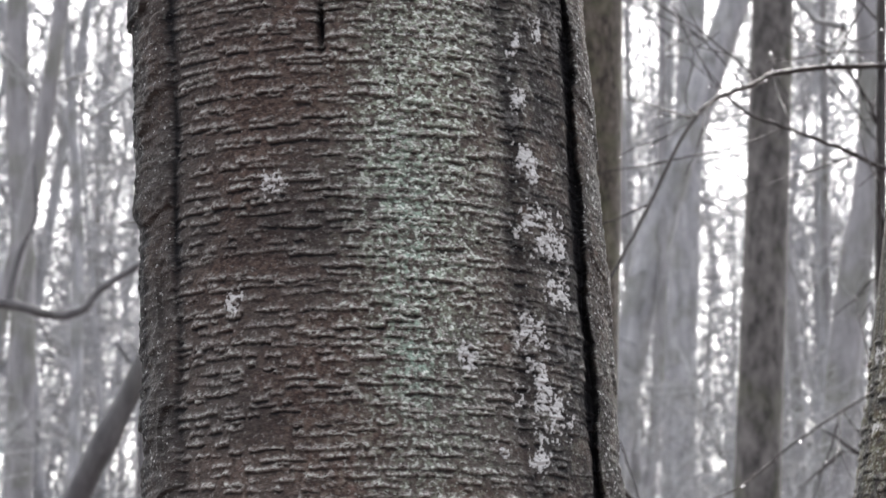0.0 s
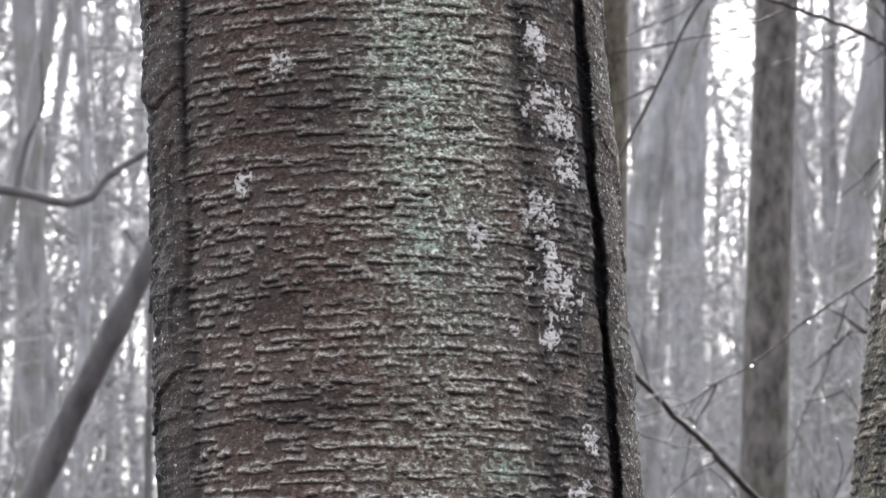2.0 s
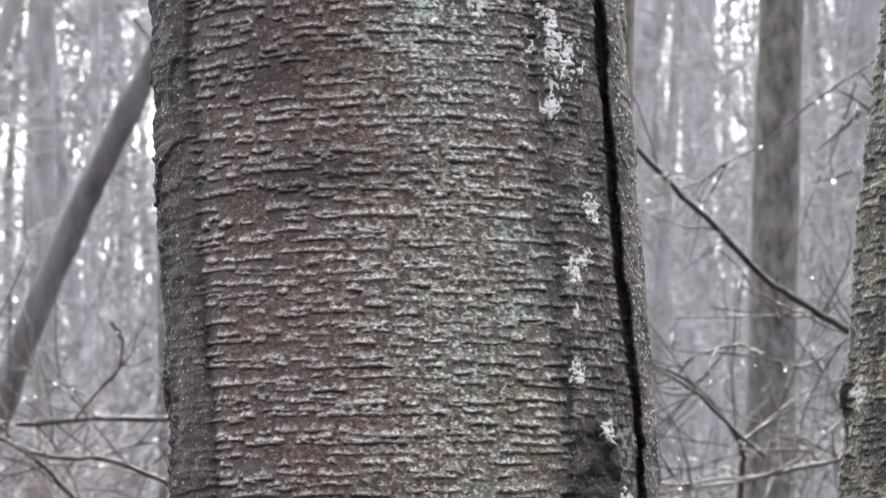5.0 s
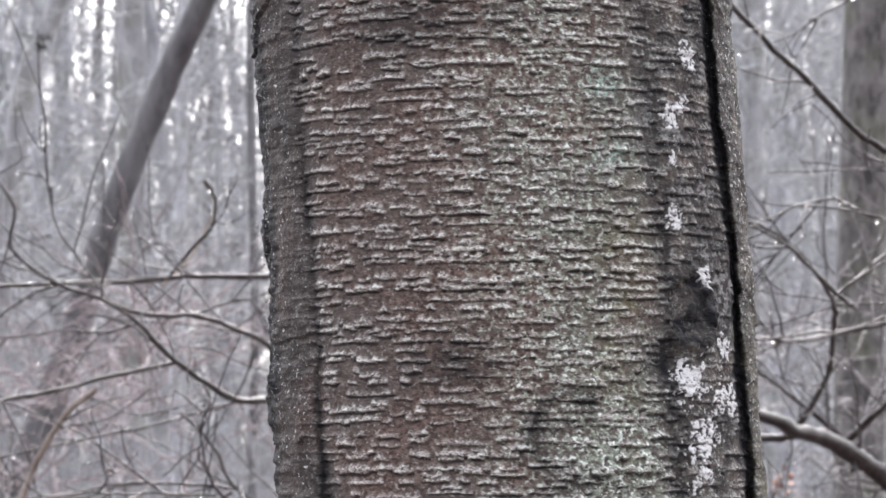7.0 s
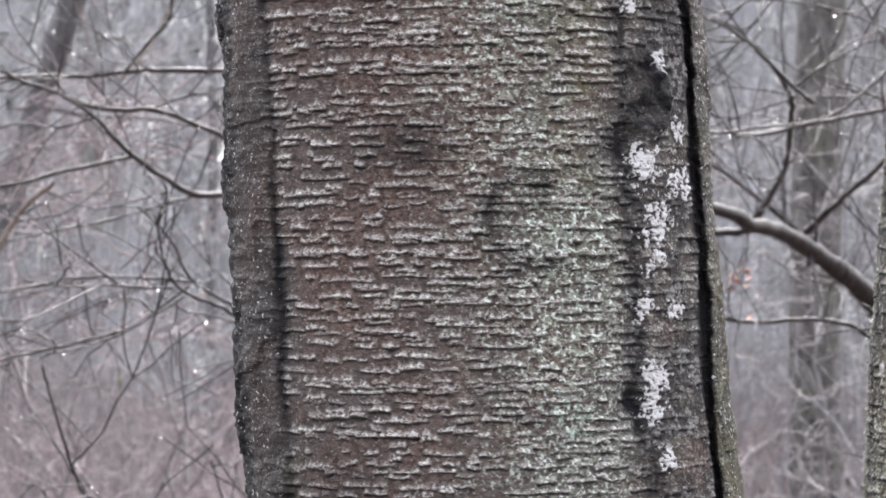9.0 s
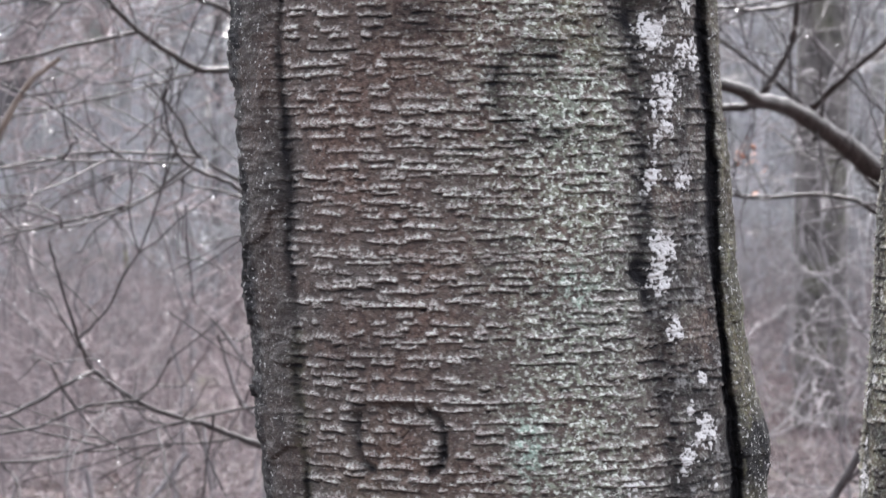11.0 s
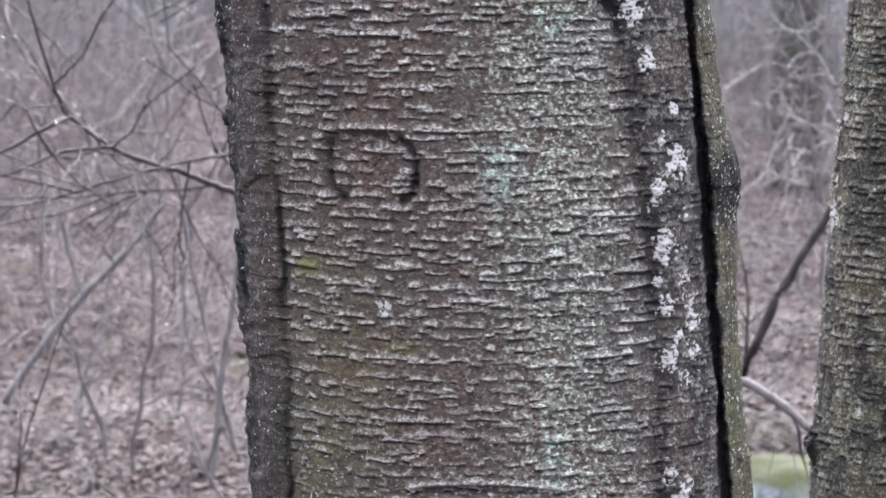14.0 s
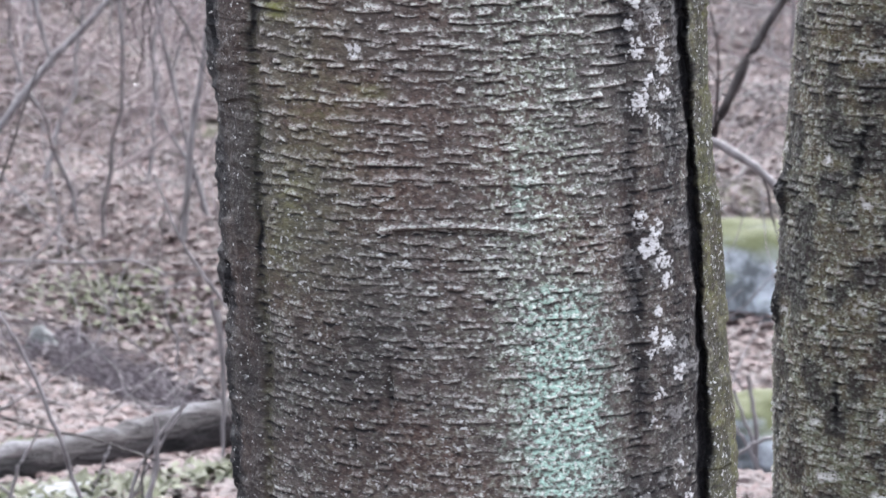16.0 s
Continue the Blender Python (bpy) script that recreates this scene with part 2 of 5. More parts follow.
class Bundle:
    """Limbs joined into one mesh."""

    def __init__(self):
        self.v, self.f, self.n, self.lines = [], [], 0, []

    def add(self, points, r0, r1, sides=6, steps=3, wobble=0.0, rng=None):
        v, f, line = sweep(points, r0, r1, sides, steps, wobble, rng)
        self.v.append(v)
        self.f.append(f + self.n)
        self.n += len(v)
        self.lines.append((line, r0, r1))
        return line

    def mesh(self, name, mat):
        return mesh_of(name, np.vstack(self.v), np.vstack(self.f), mat)


def ground_height(x, y):
    """The ground falls gently away behind the tree."""
    y = np.asarray(y, float)
    x = np.asarray(x, float)
    s = np.clip((y - 0.5) / 7.0, 0, 1)
    z = -0.8 * s * s * (3 - 2 * s)
    near = np.exp(-((x / 60) ** 2 + (y / 60) ** 2))
    return z + near * (0.10 * np.sin(x * 0.9 + 1) * np.sin(y * 0.7) + 0.05 * np.sin(x * 2.3 + y * 1.7))


# ---- ground ----
def build_ground():
    ax = np.concatenate([-np.geomspace(1500, 14, 30), np.linspace(-13, 13, 131), np.geomspace(14, 1500, 30)])
    ay = np.concatenate([-np.geomspace(1500, 9, 30), np.linspace(-8, 26, 171), np.geomspace(27, 1500, 30)])
    x, y = np.meshgrid(ax, ay, indexing="ij")
    z = ground_height(x, y) + 0.05 * (fbm(x * 1.3 + 50, y * 1.3 + 50, 5) - 0.5) * (np.hypot(x, y) < 30)
    n, k = x.shape
    i, j = np.meshgrid(np.arange(n - 1), np.arange(k - 1), indexing="ij")
    f = np.stack([i * k + j, (i + 1) * k + j, (i + 1) * k + j + 1, i * k + j + 1], -1).reshape(-1, 4)
    ob = new("ground", mesh_of("ground", np.stack([x, y, z], -1).reshape(-1, 3), f, SOIL))
    tagged(ob, "forest floor of brown leaf mould with mossy patches", "ground", kind="structure")


build_ground()

# ---- the large tree ----
LEVELS = [0.8, 0.95, 1.1, 1.25, 1.4, 1.55, 1.7, 1.85, 2.0, 2.15, 2.3]
EDGE_LEFT = [-0.1925, -0.1935, -0.1950, -0.1985, -0.2027, -0.2037, -0.2037, -0.2052, -0.2045, -0.2098, -0.2150]
EDGE_RIGHT = [0.2210, 0.2145, 0.2080, 0.2065, 0.1925, 0.1860, 0.1842, 0.1798, 0.1775, 0.1720, 0.1645]
SEAM_LEFT = [-0.1605, -0.1600, -0.1580, -0.1610, -0.1625, -0.1620, -0.1650, -0.1695, -0.1740, -0.1750, -0.1760]
SEAM_RIGHT = [0.1276, 0.1316, 0.1326, 0.1238, 0.1090, 0.1100, 0.1060, 0.1000, 0.0940, 0.0890, 0.0840]
CRACK = [0.1888, 0.1869, 0.1850, 0.1765, 0.1690, 0.1690, 0.1650, 0.1560, 0.1480, 0.1440, 0.1420]
FLAKES_HIGH = [(0.103, 2.099, 0.0093), (0.121, 2.089, 0.0118), (0.124, 2.049, 0.0109), (0.104, 2.006, 0.0101), (0.113, 1.950, 0.0143), (0.121, 2.263, 0.0084), (0.099, 2.242, 0.0076), (0.102, 2.199, 0.0076), (0.105, 2.147, 0.0093), (0.110, 1.980, 0.0084), (0.105, 1.909, 0.0067), (0.077, 1.915, 0.0042), (0.053, 1.983, 0.0076), (0.134, 1.833, 0.0067), (0.123, 1.790, 0.0076), (0.118, 1.750, 0.0051), (0.128, 1.582, 0.0135), (0.151, 1.569, 0.0084), (0.134, 1.530, 0.0109), (0.129, 1.510, 0.0084), (0.118, 1.703, 0.0059), (0.139, 1.660, 0.0051), (0.155, 1.608, 0.0059), (0.121, 1.470, 0.0067), (0.144, 1.466, 0.0051), (0.125, 1.419, 0.0084)]
FLAKES_LOW = [(0.121, 1.393, 0.0076), (0.093, 1.230, 0.0046), (0.155, 1.272, 0.0059), (0.152, 1.259, 0.0064), (0.141, 1.249, 0.0064), (0.133, 1.236, 0.0039), (0.162, 1.226, 0.0044), (0.145, 1.208, 0.0078), (0.140, 1.197, 0.0059), (0.136, 1.174, 0.0034), (0.159, 1.174, 0.0039), (0.142, 1.152, 0.0059), (0.163, 1.157, 0.0054), (0.165, 1.138, 0.0059), (0.151, 1.127, 0.0059), (0.163, 1.117, 0.0059), (0.145, 1.112, 0.0078), (0.155, 1.096, 0.0049), (0.125, 1.420, 0.0054), (0.122, 1.407, 0.0059), (0.117, 1.393, 0.0059), (0.132, 1.351, 0.0059), (0.153, 1.311, 0.0039), (0.142, 1.287, 0.0039)]
FLAKES_FOOT = [(0.141, 1.019, 0.0049), (0.153, 1.010, 0.0059), (0.147, 0.995, 0.0059), (0.159, 0.981, 0.0049), (0.160, 0.964, 0.0044), (0.154, 0.940, 0.0049), (0.148, 0.922, 0.0069), (0.158, 0.917, 0.0059), (0.146, 0.908, 0.0059), (0.169, 0.885, 0.0044), (0.153, 0.870, 0.0044), (0.150, 0.849, 0.0044), (0.179, 0.829, 0.0034), (0.170, 0.811, 0.0059), (0.165, 0.799, 0.0049), (0.172, 0.781, 0.0049)]

CRUMBS = [(-0.1227, 1.168, 0.0045), (-0.0837, 1.156, 0.0034), (0.092, 1.230, 0.006), (-0.0956, 2.119, 0.007), (-0.088, 2.121, 0.005), (-0.1276, 2.029, 0.006), (0.0531, 1.985, 0.007)]


def lean(z):
    return 0.028 - 0.042 * (z - 1.5)


def blob(s, z, cs, cz, ws, wz):
    return np.exp(-(((s - cs) / ws) ** 2) - ((z - cz) / wz) ** 2)


def lenticels(u, zz, rng, spacing, amount, longest=0.055):
    """Ledges of bark in broken rows, on the grid of arc length u (columns) and height zz (rows): how far each stands out, and the cleft below it, 0 to 1."""
    ledge, cleft = np.zeros((len(zz), len(u))), np.zeros((len(zz), len(u)))
    z = zz[0]
    while z < zz[-1]:
        x = u[0] - rng.rand() * 0.03
        phase, tilt = rng.rand() * 6.3, rng.normal(0.012, 0.010)
        while x < u[-1]:
            length = min(longest, 0.006 + rng.gamma(2.0, 0.0085)) * (0.62 if z < 1.05 else 0.85 if z < 1.3 else 1.0)
            if rng.rand() < amount:
                zc = z + 0.0014 * math.sin(x * 15 + phase) + rng.normal(0, 0.0014) + tilt * x
                th = 0.0014 + rng.rand() * 0.0013
                top, deep = 0.5 + 0.5 * rng.rand(), rng.uniform(0.35, 1.0)
                c0, c1 = np.searchsorted(u, [x, x + length])
                k0, k1 = np.searchsorted(zz, [zc - 3.2 * th, zc + 3.4 * th])
                if c1 - c0 > 2 and k1 - k0 > 2:
                    a = (u[c0:c1] - x) / length
                    ends = np.clip(np.minimum(a, 1 - a) * length / 0.0028, 0, 1) ** 0.8
                    knots = rng.rand(len(a) // 4 + 3)
                    rag = np.interp(np.arange(len(a)) / 4.0, np.arange(len(knots)), knots)
                    line = zc + 0.0005 * np.sin(a * rng.uniform(3, 9) + rng.rand() * 6) + 0.0009 * (rag - 0.5)
                    p = (zz[k0:k1, None] - line[None]) / (th * (0.55 + 0.9 * rag))[None]
                    rise = np.where(p < 0, np.clip(1 + p * 2.4, 0, 1), np.exp(-p * p * 0.8))
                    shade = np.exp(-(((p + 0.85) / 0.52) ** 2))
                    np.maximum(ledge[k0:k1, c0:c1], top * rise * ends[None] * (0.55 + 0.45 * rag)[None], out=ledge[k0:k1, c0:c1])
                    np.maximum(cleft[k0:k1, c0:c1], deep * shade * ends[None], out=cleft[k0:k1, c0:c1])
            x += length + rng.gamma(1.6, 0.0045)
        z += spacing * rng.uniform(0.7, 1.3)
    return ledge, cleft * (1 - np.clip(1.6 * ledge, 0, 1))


def main_trunk():
    side_phi = np.radians(np.linspace(76.5, 104, 22)[1:])
    dense_phi = np.concatenate([-side_phi[::-1], np.arcsin(np.linspace(-0.9724, 0.9724, 560)), side_phi])
    back_phi = np.radians(np.linspace(104, 256, 28)[1:-1])
    phi = np.concatenate([dense_phi, back_phi])
    low = np.linspace(-0.25, 0.74, 50)[:-1]
    mid = np.linspace(0.74, 2.34, 1700)
    high = np.linspace(2.34, 7.5, 90)[1:]
    z = np.concatenate([low, mid, high])
    left, right = np.interp(z, LEVELS, EDGE_LEFT), np.interp(z, LEVELS, EDGE_RIGHT)
    taper = np.where(z > 2.3, 1 - (z - 2.3) * 0.055, 1.0)
    flare = 1 + 0.55 * np.exp(-np.clip(z + 0.05, 0, None) / 0.22)
    centre = (left + right) / 2
    r = (right - left) / 2 * taper * flare
    P, Z = np.meshgrid(phi, z)
    R, C = r[:, None] * np.ones_like(P), centre[:, None]
    s = C + R * np.sin(P)
    front = np.cos(P) > -0.25
    u = 0.2 * P
    h = 0.006 * (fbm(u * 9 + 20, Z * 5 + 20, 31) - 0.5) + 0.0024 * (fbm(u * 45 + 9, Z * 45 + 3, 41) - 0.5)
    h += 0.0012 * (fbm(u * 210 + 9, Z * 260 + 3, 51, 3) - 0.5)
    wave = 0.004 * (vnoise(Z[:, :1] * 14, Z[:, :1] * 0, 61) - 0.5)
    rag = 0.0035 * (vnoise(Z[:, :1] * 60, Z[:, :1] * 0 + 5, 62) - 0.5)
    seam_l = np.interp(z, LEVELS, SEAM_LEFT)[:, None] + wave + rag
    seam_r = np.interp(z, LEVELS, SEAM_RIGHT)[:, None] + 1.6 * wave + rag
    crack = np.interp(z, LEVELS, CRACK)[:, None] + wave * 0.6 + 0.5 * rag + 0.0016 * (vnoise(Z[:, :1] * 170, Z[:, :1] * 0 + 3, 64) - 0.5)
    # the raised ribs at both sides, the strip of flaking bark, and the seams between them
    rib_l = 1 / (1 + np.exp((s - seam_l) / 0.0035)) * front
    rib_r = 1 / (1 + np.exp(-(s - crack - 0.004) / 0.002)) * front
    strip = 1 / (1 + np.exp(-(s - seam_r) / 0.006)) * (1 - rib_r) * front
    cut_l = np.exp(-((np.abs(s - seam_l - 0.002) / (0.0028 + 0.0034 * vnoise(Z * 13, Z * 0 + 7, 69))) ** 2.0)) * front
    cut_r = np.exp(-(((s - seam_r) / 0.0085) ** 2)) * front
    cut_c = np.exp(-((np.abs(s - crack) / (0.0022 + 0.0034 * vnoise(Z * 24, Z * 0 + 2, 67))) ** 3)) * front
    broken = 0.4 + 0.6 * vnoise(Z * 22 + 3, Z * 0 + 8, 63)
    inward = 0.007 * cut_l * broken + 0.007 * cut_r * broken + 0.017 * cut_c - 0.004 * rib_l - 0.006 * rib_r - 0.003 * strip
    # flaky edge pieces along both outlines
    scale_l = vnoise(Z * 21 + 5, Z * 0 + 3, 75)
    h += (0.0016 * np.clip((scale_l - 0.5) * 6, 0, 1) + 0.0022 * (vnoise(Z * 240 + 1, u * 40, 76) - 0.5)) * np.clip((-1.15 - P) / 0.12, 0, 1) * front
    h += (0.0035 * (vnoise(Z * 30 + 1, u * 20, 65) > 0.55) + 0.003 * (vnoise(Z * 140 + 1, u * 60, 66) - 0.5)) * (rib_l + 0.6 * rib_r)
    # below chest height the marks are warped to fit the camera's view
    view_warp = np.clip((1.45 - Z) / 0.10, 0, 1)
    level = Z
    Z = Z + 0.0304 * view_warp * (Z - 1.48)
    s = s + view_warp * (0.0304 * (s + lean(level)) - 0.0046) + 0.042 * (Z - level)
    # knots, the notch, the healed scar ring and the long horizontal welt
    def ring(cs, cz, ws, wz, width, power=2.0):
        d = (np.abs((s - cs) / ws) ** power + np.abs((Z - cz) / wz) ** power) ** (1 / power)
        return np.exp(-(((d - 1) / width) ** 2)), d

    eye, d_eye = ring(0.126, 1.632, 0.018, 0.027, 0.26)
    torn = fbm(u * 90 + 2, Z * 90 + 6, 73)
    h += 0.007 * eye * np.clip(2.2 * torn - 0.5, 0.1, 1.2) - 0.004 * np.exp(-((d_eye / 0.7) ** 2)) + 0.005 * blob(s, Z, 0.129, 1.636, 0.007, 0.010) + 0.006 * (torn - 0.5) * np.exp(-((d_eye / 1.3) ** 2))
    hollow = blob(s, Z, 0.108, 1.596, 0.012, 0.014)
    notch = blob(s, Z, 0.104, 1.398, 0.006, 0.010) + 0.6 * blob(s, Z, 0.110, 1.378, 0.004, 0.012)
    swirl = ring(0.034, 1.537, 0.034, 0.033, 0.2)[0]
    bump_dark = blob(s, Z, 0.203, 1.245, 0.02, 0.028)
    h += -0.006 * hollow - 0.005 * notch + 0.002 * swirl * (fbm(u * 80, Z * 80, 71) > 0.45) + 0.005 * bump_dark
    scar, d_scar = ring(-0.088, 1.266, 0.034, 0.026, 0.11, 3.2)
    inner = 0.4 * np.exp(-(((Z - 1.271 - 0.004 * np.sin(s * 300)) / 0.0018) ** 2)) * (np.abs(s + 0.083) < 0.013) + 0.5 * blob(s, Z, -0.106, 1.252, 0.004, 0.006)
    under = Z < 1.266 - 0.016
    middle = np.abs(s + 0.088) < 0.020
    scar = scar * (0.45 + 0.9 * fbm(u * 70 + 5, Z * 70 + 5, 72)) * np.where(s < -0.088, 0.85, 1.0) * np.where(under & middle, 0.15, 1.0) * np.where((Z > 1.266) & (np.abs(s + 0.092) < 0.026), 0.5, 1.0)
    scar = scar + inner
    h += -0.0045 * scar + 0.0035 * np.exp(-(((d_scar - 1.28) / 0.16) ** 2)) * (d_scar > 1)
    welt_z = 1.020 - 1.3 * (s + 0.009) ** 2
    welt = np.exp(-(((Z - welt_z) / 0.0022) ** 2)) * (np.abs(s + 0.009) < 0.058)
    crease = np.exp(-(((Z - welt_z + 0.005) / 0.003) ** 2)) * (np.abs(s + 0.012) < 0.045)
    h += 0.005 * welt - 0.004 * crease
    slit = blob(s, Z, -0.055, 2.245, 0.0028, 0.022) + 0.45 * blob(s, Z, -0.066, 0.885, 0.003, 0.018) + 0.35 * blob(s, Z, -0.098, 0.838, 0.003, 0.012)
    h -= 0.012 * slit
    plate = (1 - rib_l) * (1 - strip) * (1 - rib_r)
    # dark weathered fields where the dashes are worn down
    dark = 0.48 * blob(s, Z, -0.085, 2.085, 0.060, 0.026) + 0.9 * blob(s, Z, -0.057, 1.594, 0.035, 0.022) + 0.6 * blob(s, Z, -0.10, 1.94, 0.06, 0.03)
    dark += 0.8 * blob(s, Z, -0.08, 1.85, 0.06, 0.02) + 0.15 * blob(s, Z, -0.10, 0.90, 0.06, 0.05) + 0.5 * blob(s, Z, -0.12, 1.33, 0.03, 0.03)
    dark += 0.2 * np.clip((1.12 - Z) / 0.12, 0, 1) * np.clip((0.02 - s) / 0.06, 0, 1) * (s > -0.19)
    dark += 0.6 * blob(s, Z, 0.03, 1.385, 0.02, 0.008) + 0.2 * blob(s, Z, 0.005, 1.52, 0.016, 0.03)
    dark += (0.34 * np.clip((Z - 1.93) / 0.10, 0, 1) * np.clip((-0.015 - s) / 0.05, 0, 1) + 0.4 * blob(s, Z, -0.10, 0.88, 0.065, 0.09)) * plate
    dark = dark * (0.4 + fbm(u * 60, Z * 110, 81))
    # lenticel dashes
    lent = np.zeros_like(h)
    rows = slice(len(low), len(low) + len(mid))
    cols = slice(0, len(dense_phi))
    rows_a, cleft_a = lenticels(0.2 * dense_phi, mid, np.random.RandomState(5), 0.0074, 0.9)
    rows_b, cleft_b = lenticels(0.2 * dense_phi, mid, np.random.RandomState(6), 0.0125, 0.45, 0.025)
    lent[rows, cols] = np.maximum(rows_a, 0.8 * rows_b)
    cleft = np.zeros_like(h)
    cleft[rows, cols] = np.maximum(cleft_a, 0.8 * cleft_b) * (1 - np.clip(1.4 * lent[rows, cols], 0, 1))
    worn = np.clip(1 - 0.5 * dark, 0.25, 1)
    patchy = 0.55 + 0.8 * fbm(u * 16 + 4, Z * 16 + 4, 83)
    strength = (plate + 0.22 * (1 - plate) + 0.4 * strip) * (1 - 0.3 * np.clip((1.12 - Z) / 0.15, 0, 1)) * worn * patchy * (1 - 0.9 * np.clip(eye + hollow + notch + np.exp(-(d_eye**2)), 0, 1))
    h += 0.0034 * lent * strength - 0.0016 * cleft * strength
    # Shade painted below each ledge, on top of the modelled cleft.
    ledge_shade = np.clip(0.85 * cleft * (plate + 0.2 * (1 - plate) + 0.5 * strip) * (0.5 + 0.7 * patchy), 0, 1)
    # lichens
    speck = fbm(u * 300 + 3, Z * 330 + 8, 91, 2)
    lobes = fbm(u * 55 + 3, Z * 55 + 8, 95, 4)
    grey = 1.25 * blob(s, Z, 0.022, 2.14, 0.046, 0.17) + 0.6 * blob(s, Z, -0.002, 2.17, 0.018, 0.035) + 0.6 * blob(s, Z, 0.035, 2.25, 0.03, 0.05) + 0.55 * blob(s, Z, 0.02, 1.70, 0.06, 0.25) + 0.7 * blob(s, Z, 0.05, 1.28, 0.05, 0.16)
    grey += 0.6 * blob(s, Z, 0.07, 1.50, 0.045, 0.09) + 0.8 * blob(s, Z, 0.062, 0.95, 0.04, 0.22) + 0.15 * rib_r + 0.12 * strip + 0.05
    grey += 0.13 * np.clip((1.12 - Z) / 0.15, 0, 1) * (s < 0.05) * plate * np.clip((lobes - 0.36) * 6, 0, 1.2)
    grey = np.clip(grey * np.clip(3.2 * speck - 0.95, 0.05, 1.3), 0, 1)
    mint = 0.36 * blob(s, Z, 0.01, 2.08, 0.022, 0.11) + 0.28 * blob(s, Z, 0.012, 1.975, 0.018, 0.03) + 0.6 * blob(s, Z, 0.068, 1.808, 0.011, 0.012)
    mint += 0.5 * blob(s, Z, 0.073, 1.752, 0.014, 0.010) + 0.45 * blob(s, Z, 0.055, 1.385, 0.014, 0.018) + 0.5 * blob(s, Z, 0.012, 1.262, 0.013, 0.030)
    mint += 1.3 * np.clip(1.4 * blob(s, Z, 0.072, 0.86, 0.028, 0.105), 0, 1) * (Z < 0.975 + 0.02 * (lobes - 0.5)) + 0.5 * blob(s, Z, 0.045, 1.045, 0.008, 0.03)
    mint += 0.12 * blob(s, Z, 0.065, 1.525, 0.03, 0.03)
    mint = np.clip(mint * np.clip(3.4 * speck - 0.9, 0.08, 1.4), 0, 1)
    flake = np.zeros_like(h)
    for cs, cz, w in FLAKES_HIGH + FLAKES_LOW + FLAKES_FOOT + CRUMBS:
        k0, k1 = np.searchsorted(Z[:, 0], [cz - 2 * w, cz + 2 * w])
        c0, c1 = np.searchsorted(dense_phi, np.arcsin(np.clip((np.array([cs - 2 * w, cs + 2 * w]) - 0.0) / 0.2, -1, 1)) + np.array([-0.1, 0.1]))
        cell = np.s_[k0:k1, c0:c1]
        d = np.hypot((s[cell] - cs) / (0.95 * w), (Z[cell] - cz) / (1.25 * w))
        flake[cell] = np.maximum(flake[cell], np.clip((0.92 - d + 2.6 * (lobes[cell] - 0.5) + 2.6 * (speck[cell] - 0.5)) * 10, 0, 1))
    loose = np.clip((lobes - 0.63 + 0.03 * (1.2 - Z) + 0.3 * (speck - 0.5)) * 16, 0, 1) * (strip * (1 - cut_c) + 0.15 * rib_r) * front
    flake = np.clip(flake + 0.22 * loose, 0, 1) * (1 - cut_c) * np.clip(1.6 * d_eye - 1.2, 0, 1)
    calm = np.clip(d_eye - 0.7, 0.3, 1)
    pale_specks = (0.10 + 0.45 * rib_l + 0.65 * rib_r + 0.28 * strip) * (1 - cut_c) * (1 - 0.7 * cut_l) * (0.5 + lobes) * calm
    pale_specks += (0.9 * blob(s, Z, -0.003, 2.16, 0.020, 0.045) + 0.8 * blob(s, Z, 0.03, 2.24, 0.034, 0.05) + 0.6 * blob(s, Z, 0.006, 2.03, 0.014, 0.05)) * (0.4 + lobes)
    foot = np.clip((1.15 - Z) / 0.15, 0, 1) * plate
    pale_specks += 0.62 * foot * (0.35 + lobes)
    pale_specks = np.clip(pale_specks, 0, 1) * front
    h += 0.0005 * flake + 0.0009 * grey * speck
    moss = rib_r * np.clip((1.75 - Z) * 1.6, 0, 0.85) * (0.3 + fbm(u * 30, Z * 20, 101)) + 0.9 * blob(s, Z, -0.145, 1.185, 0.014, 0.010)
    moss += 0.5 * blob(s, Z, -0.07, 1.125, 0.014, 0.008) + 0.35 * blob(s, Z, -0.12, 1.08, 0.04, 0.12) + 0.5 * (blob(s, Z, -0.150, 0.99, 0.016, 0.035) + blob(s, Z, -0.141, 1.04, 0.014, 0.02)) * (0.3 + fbm(u * 50, Z * 50, 103))
    moss += 0.35 * blob(s, Z, 0.075, 1.62, 0.03, 0.15) * np.clip((lobes - 0.38) * 5, 0, 1)
    moss += 0.4 * cut_l * (Z < 1.35) + 0.6 * np.clip((0.75 - Z) * 2, 0, 1)
    moss = np.clip(moss, 0, 1)
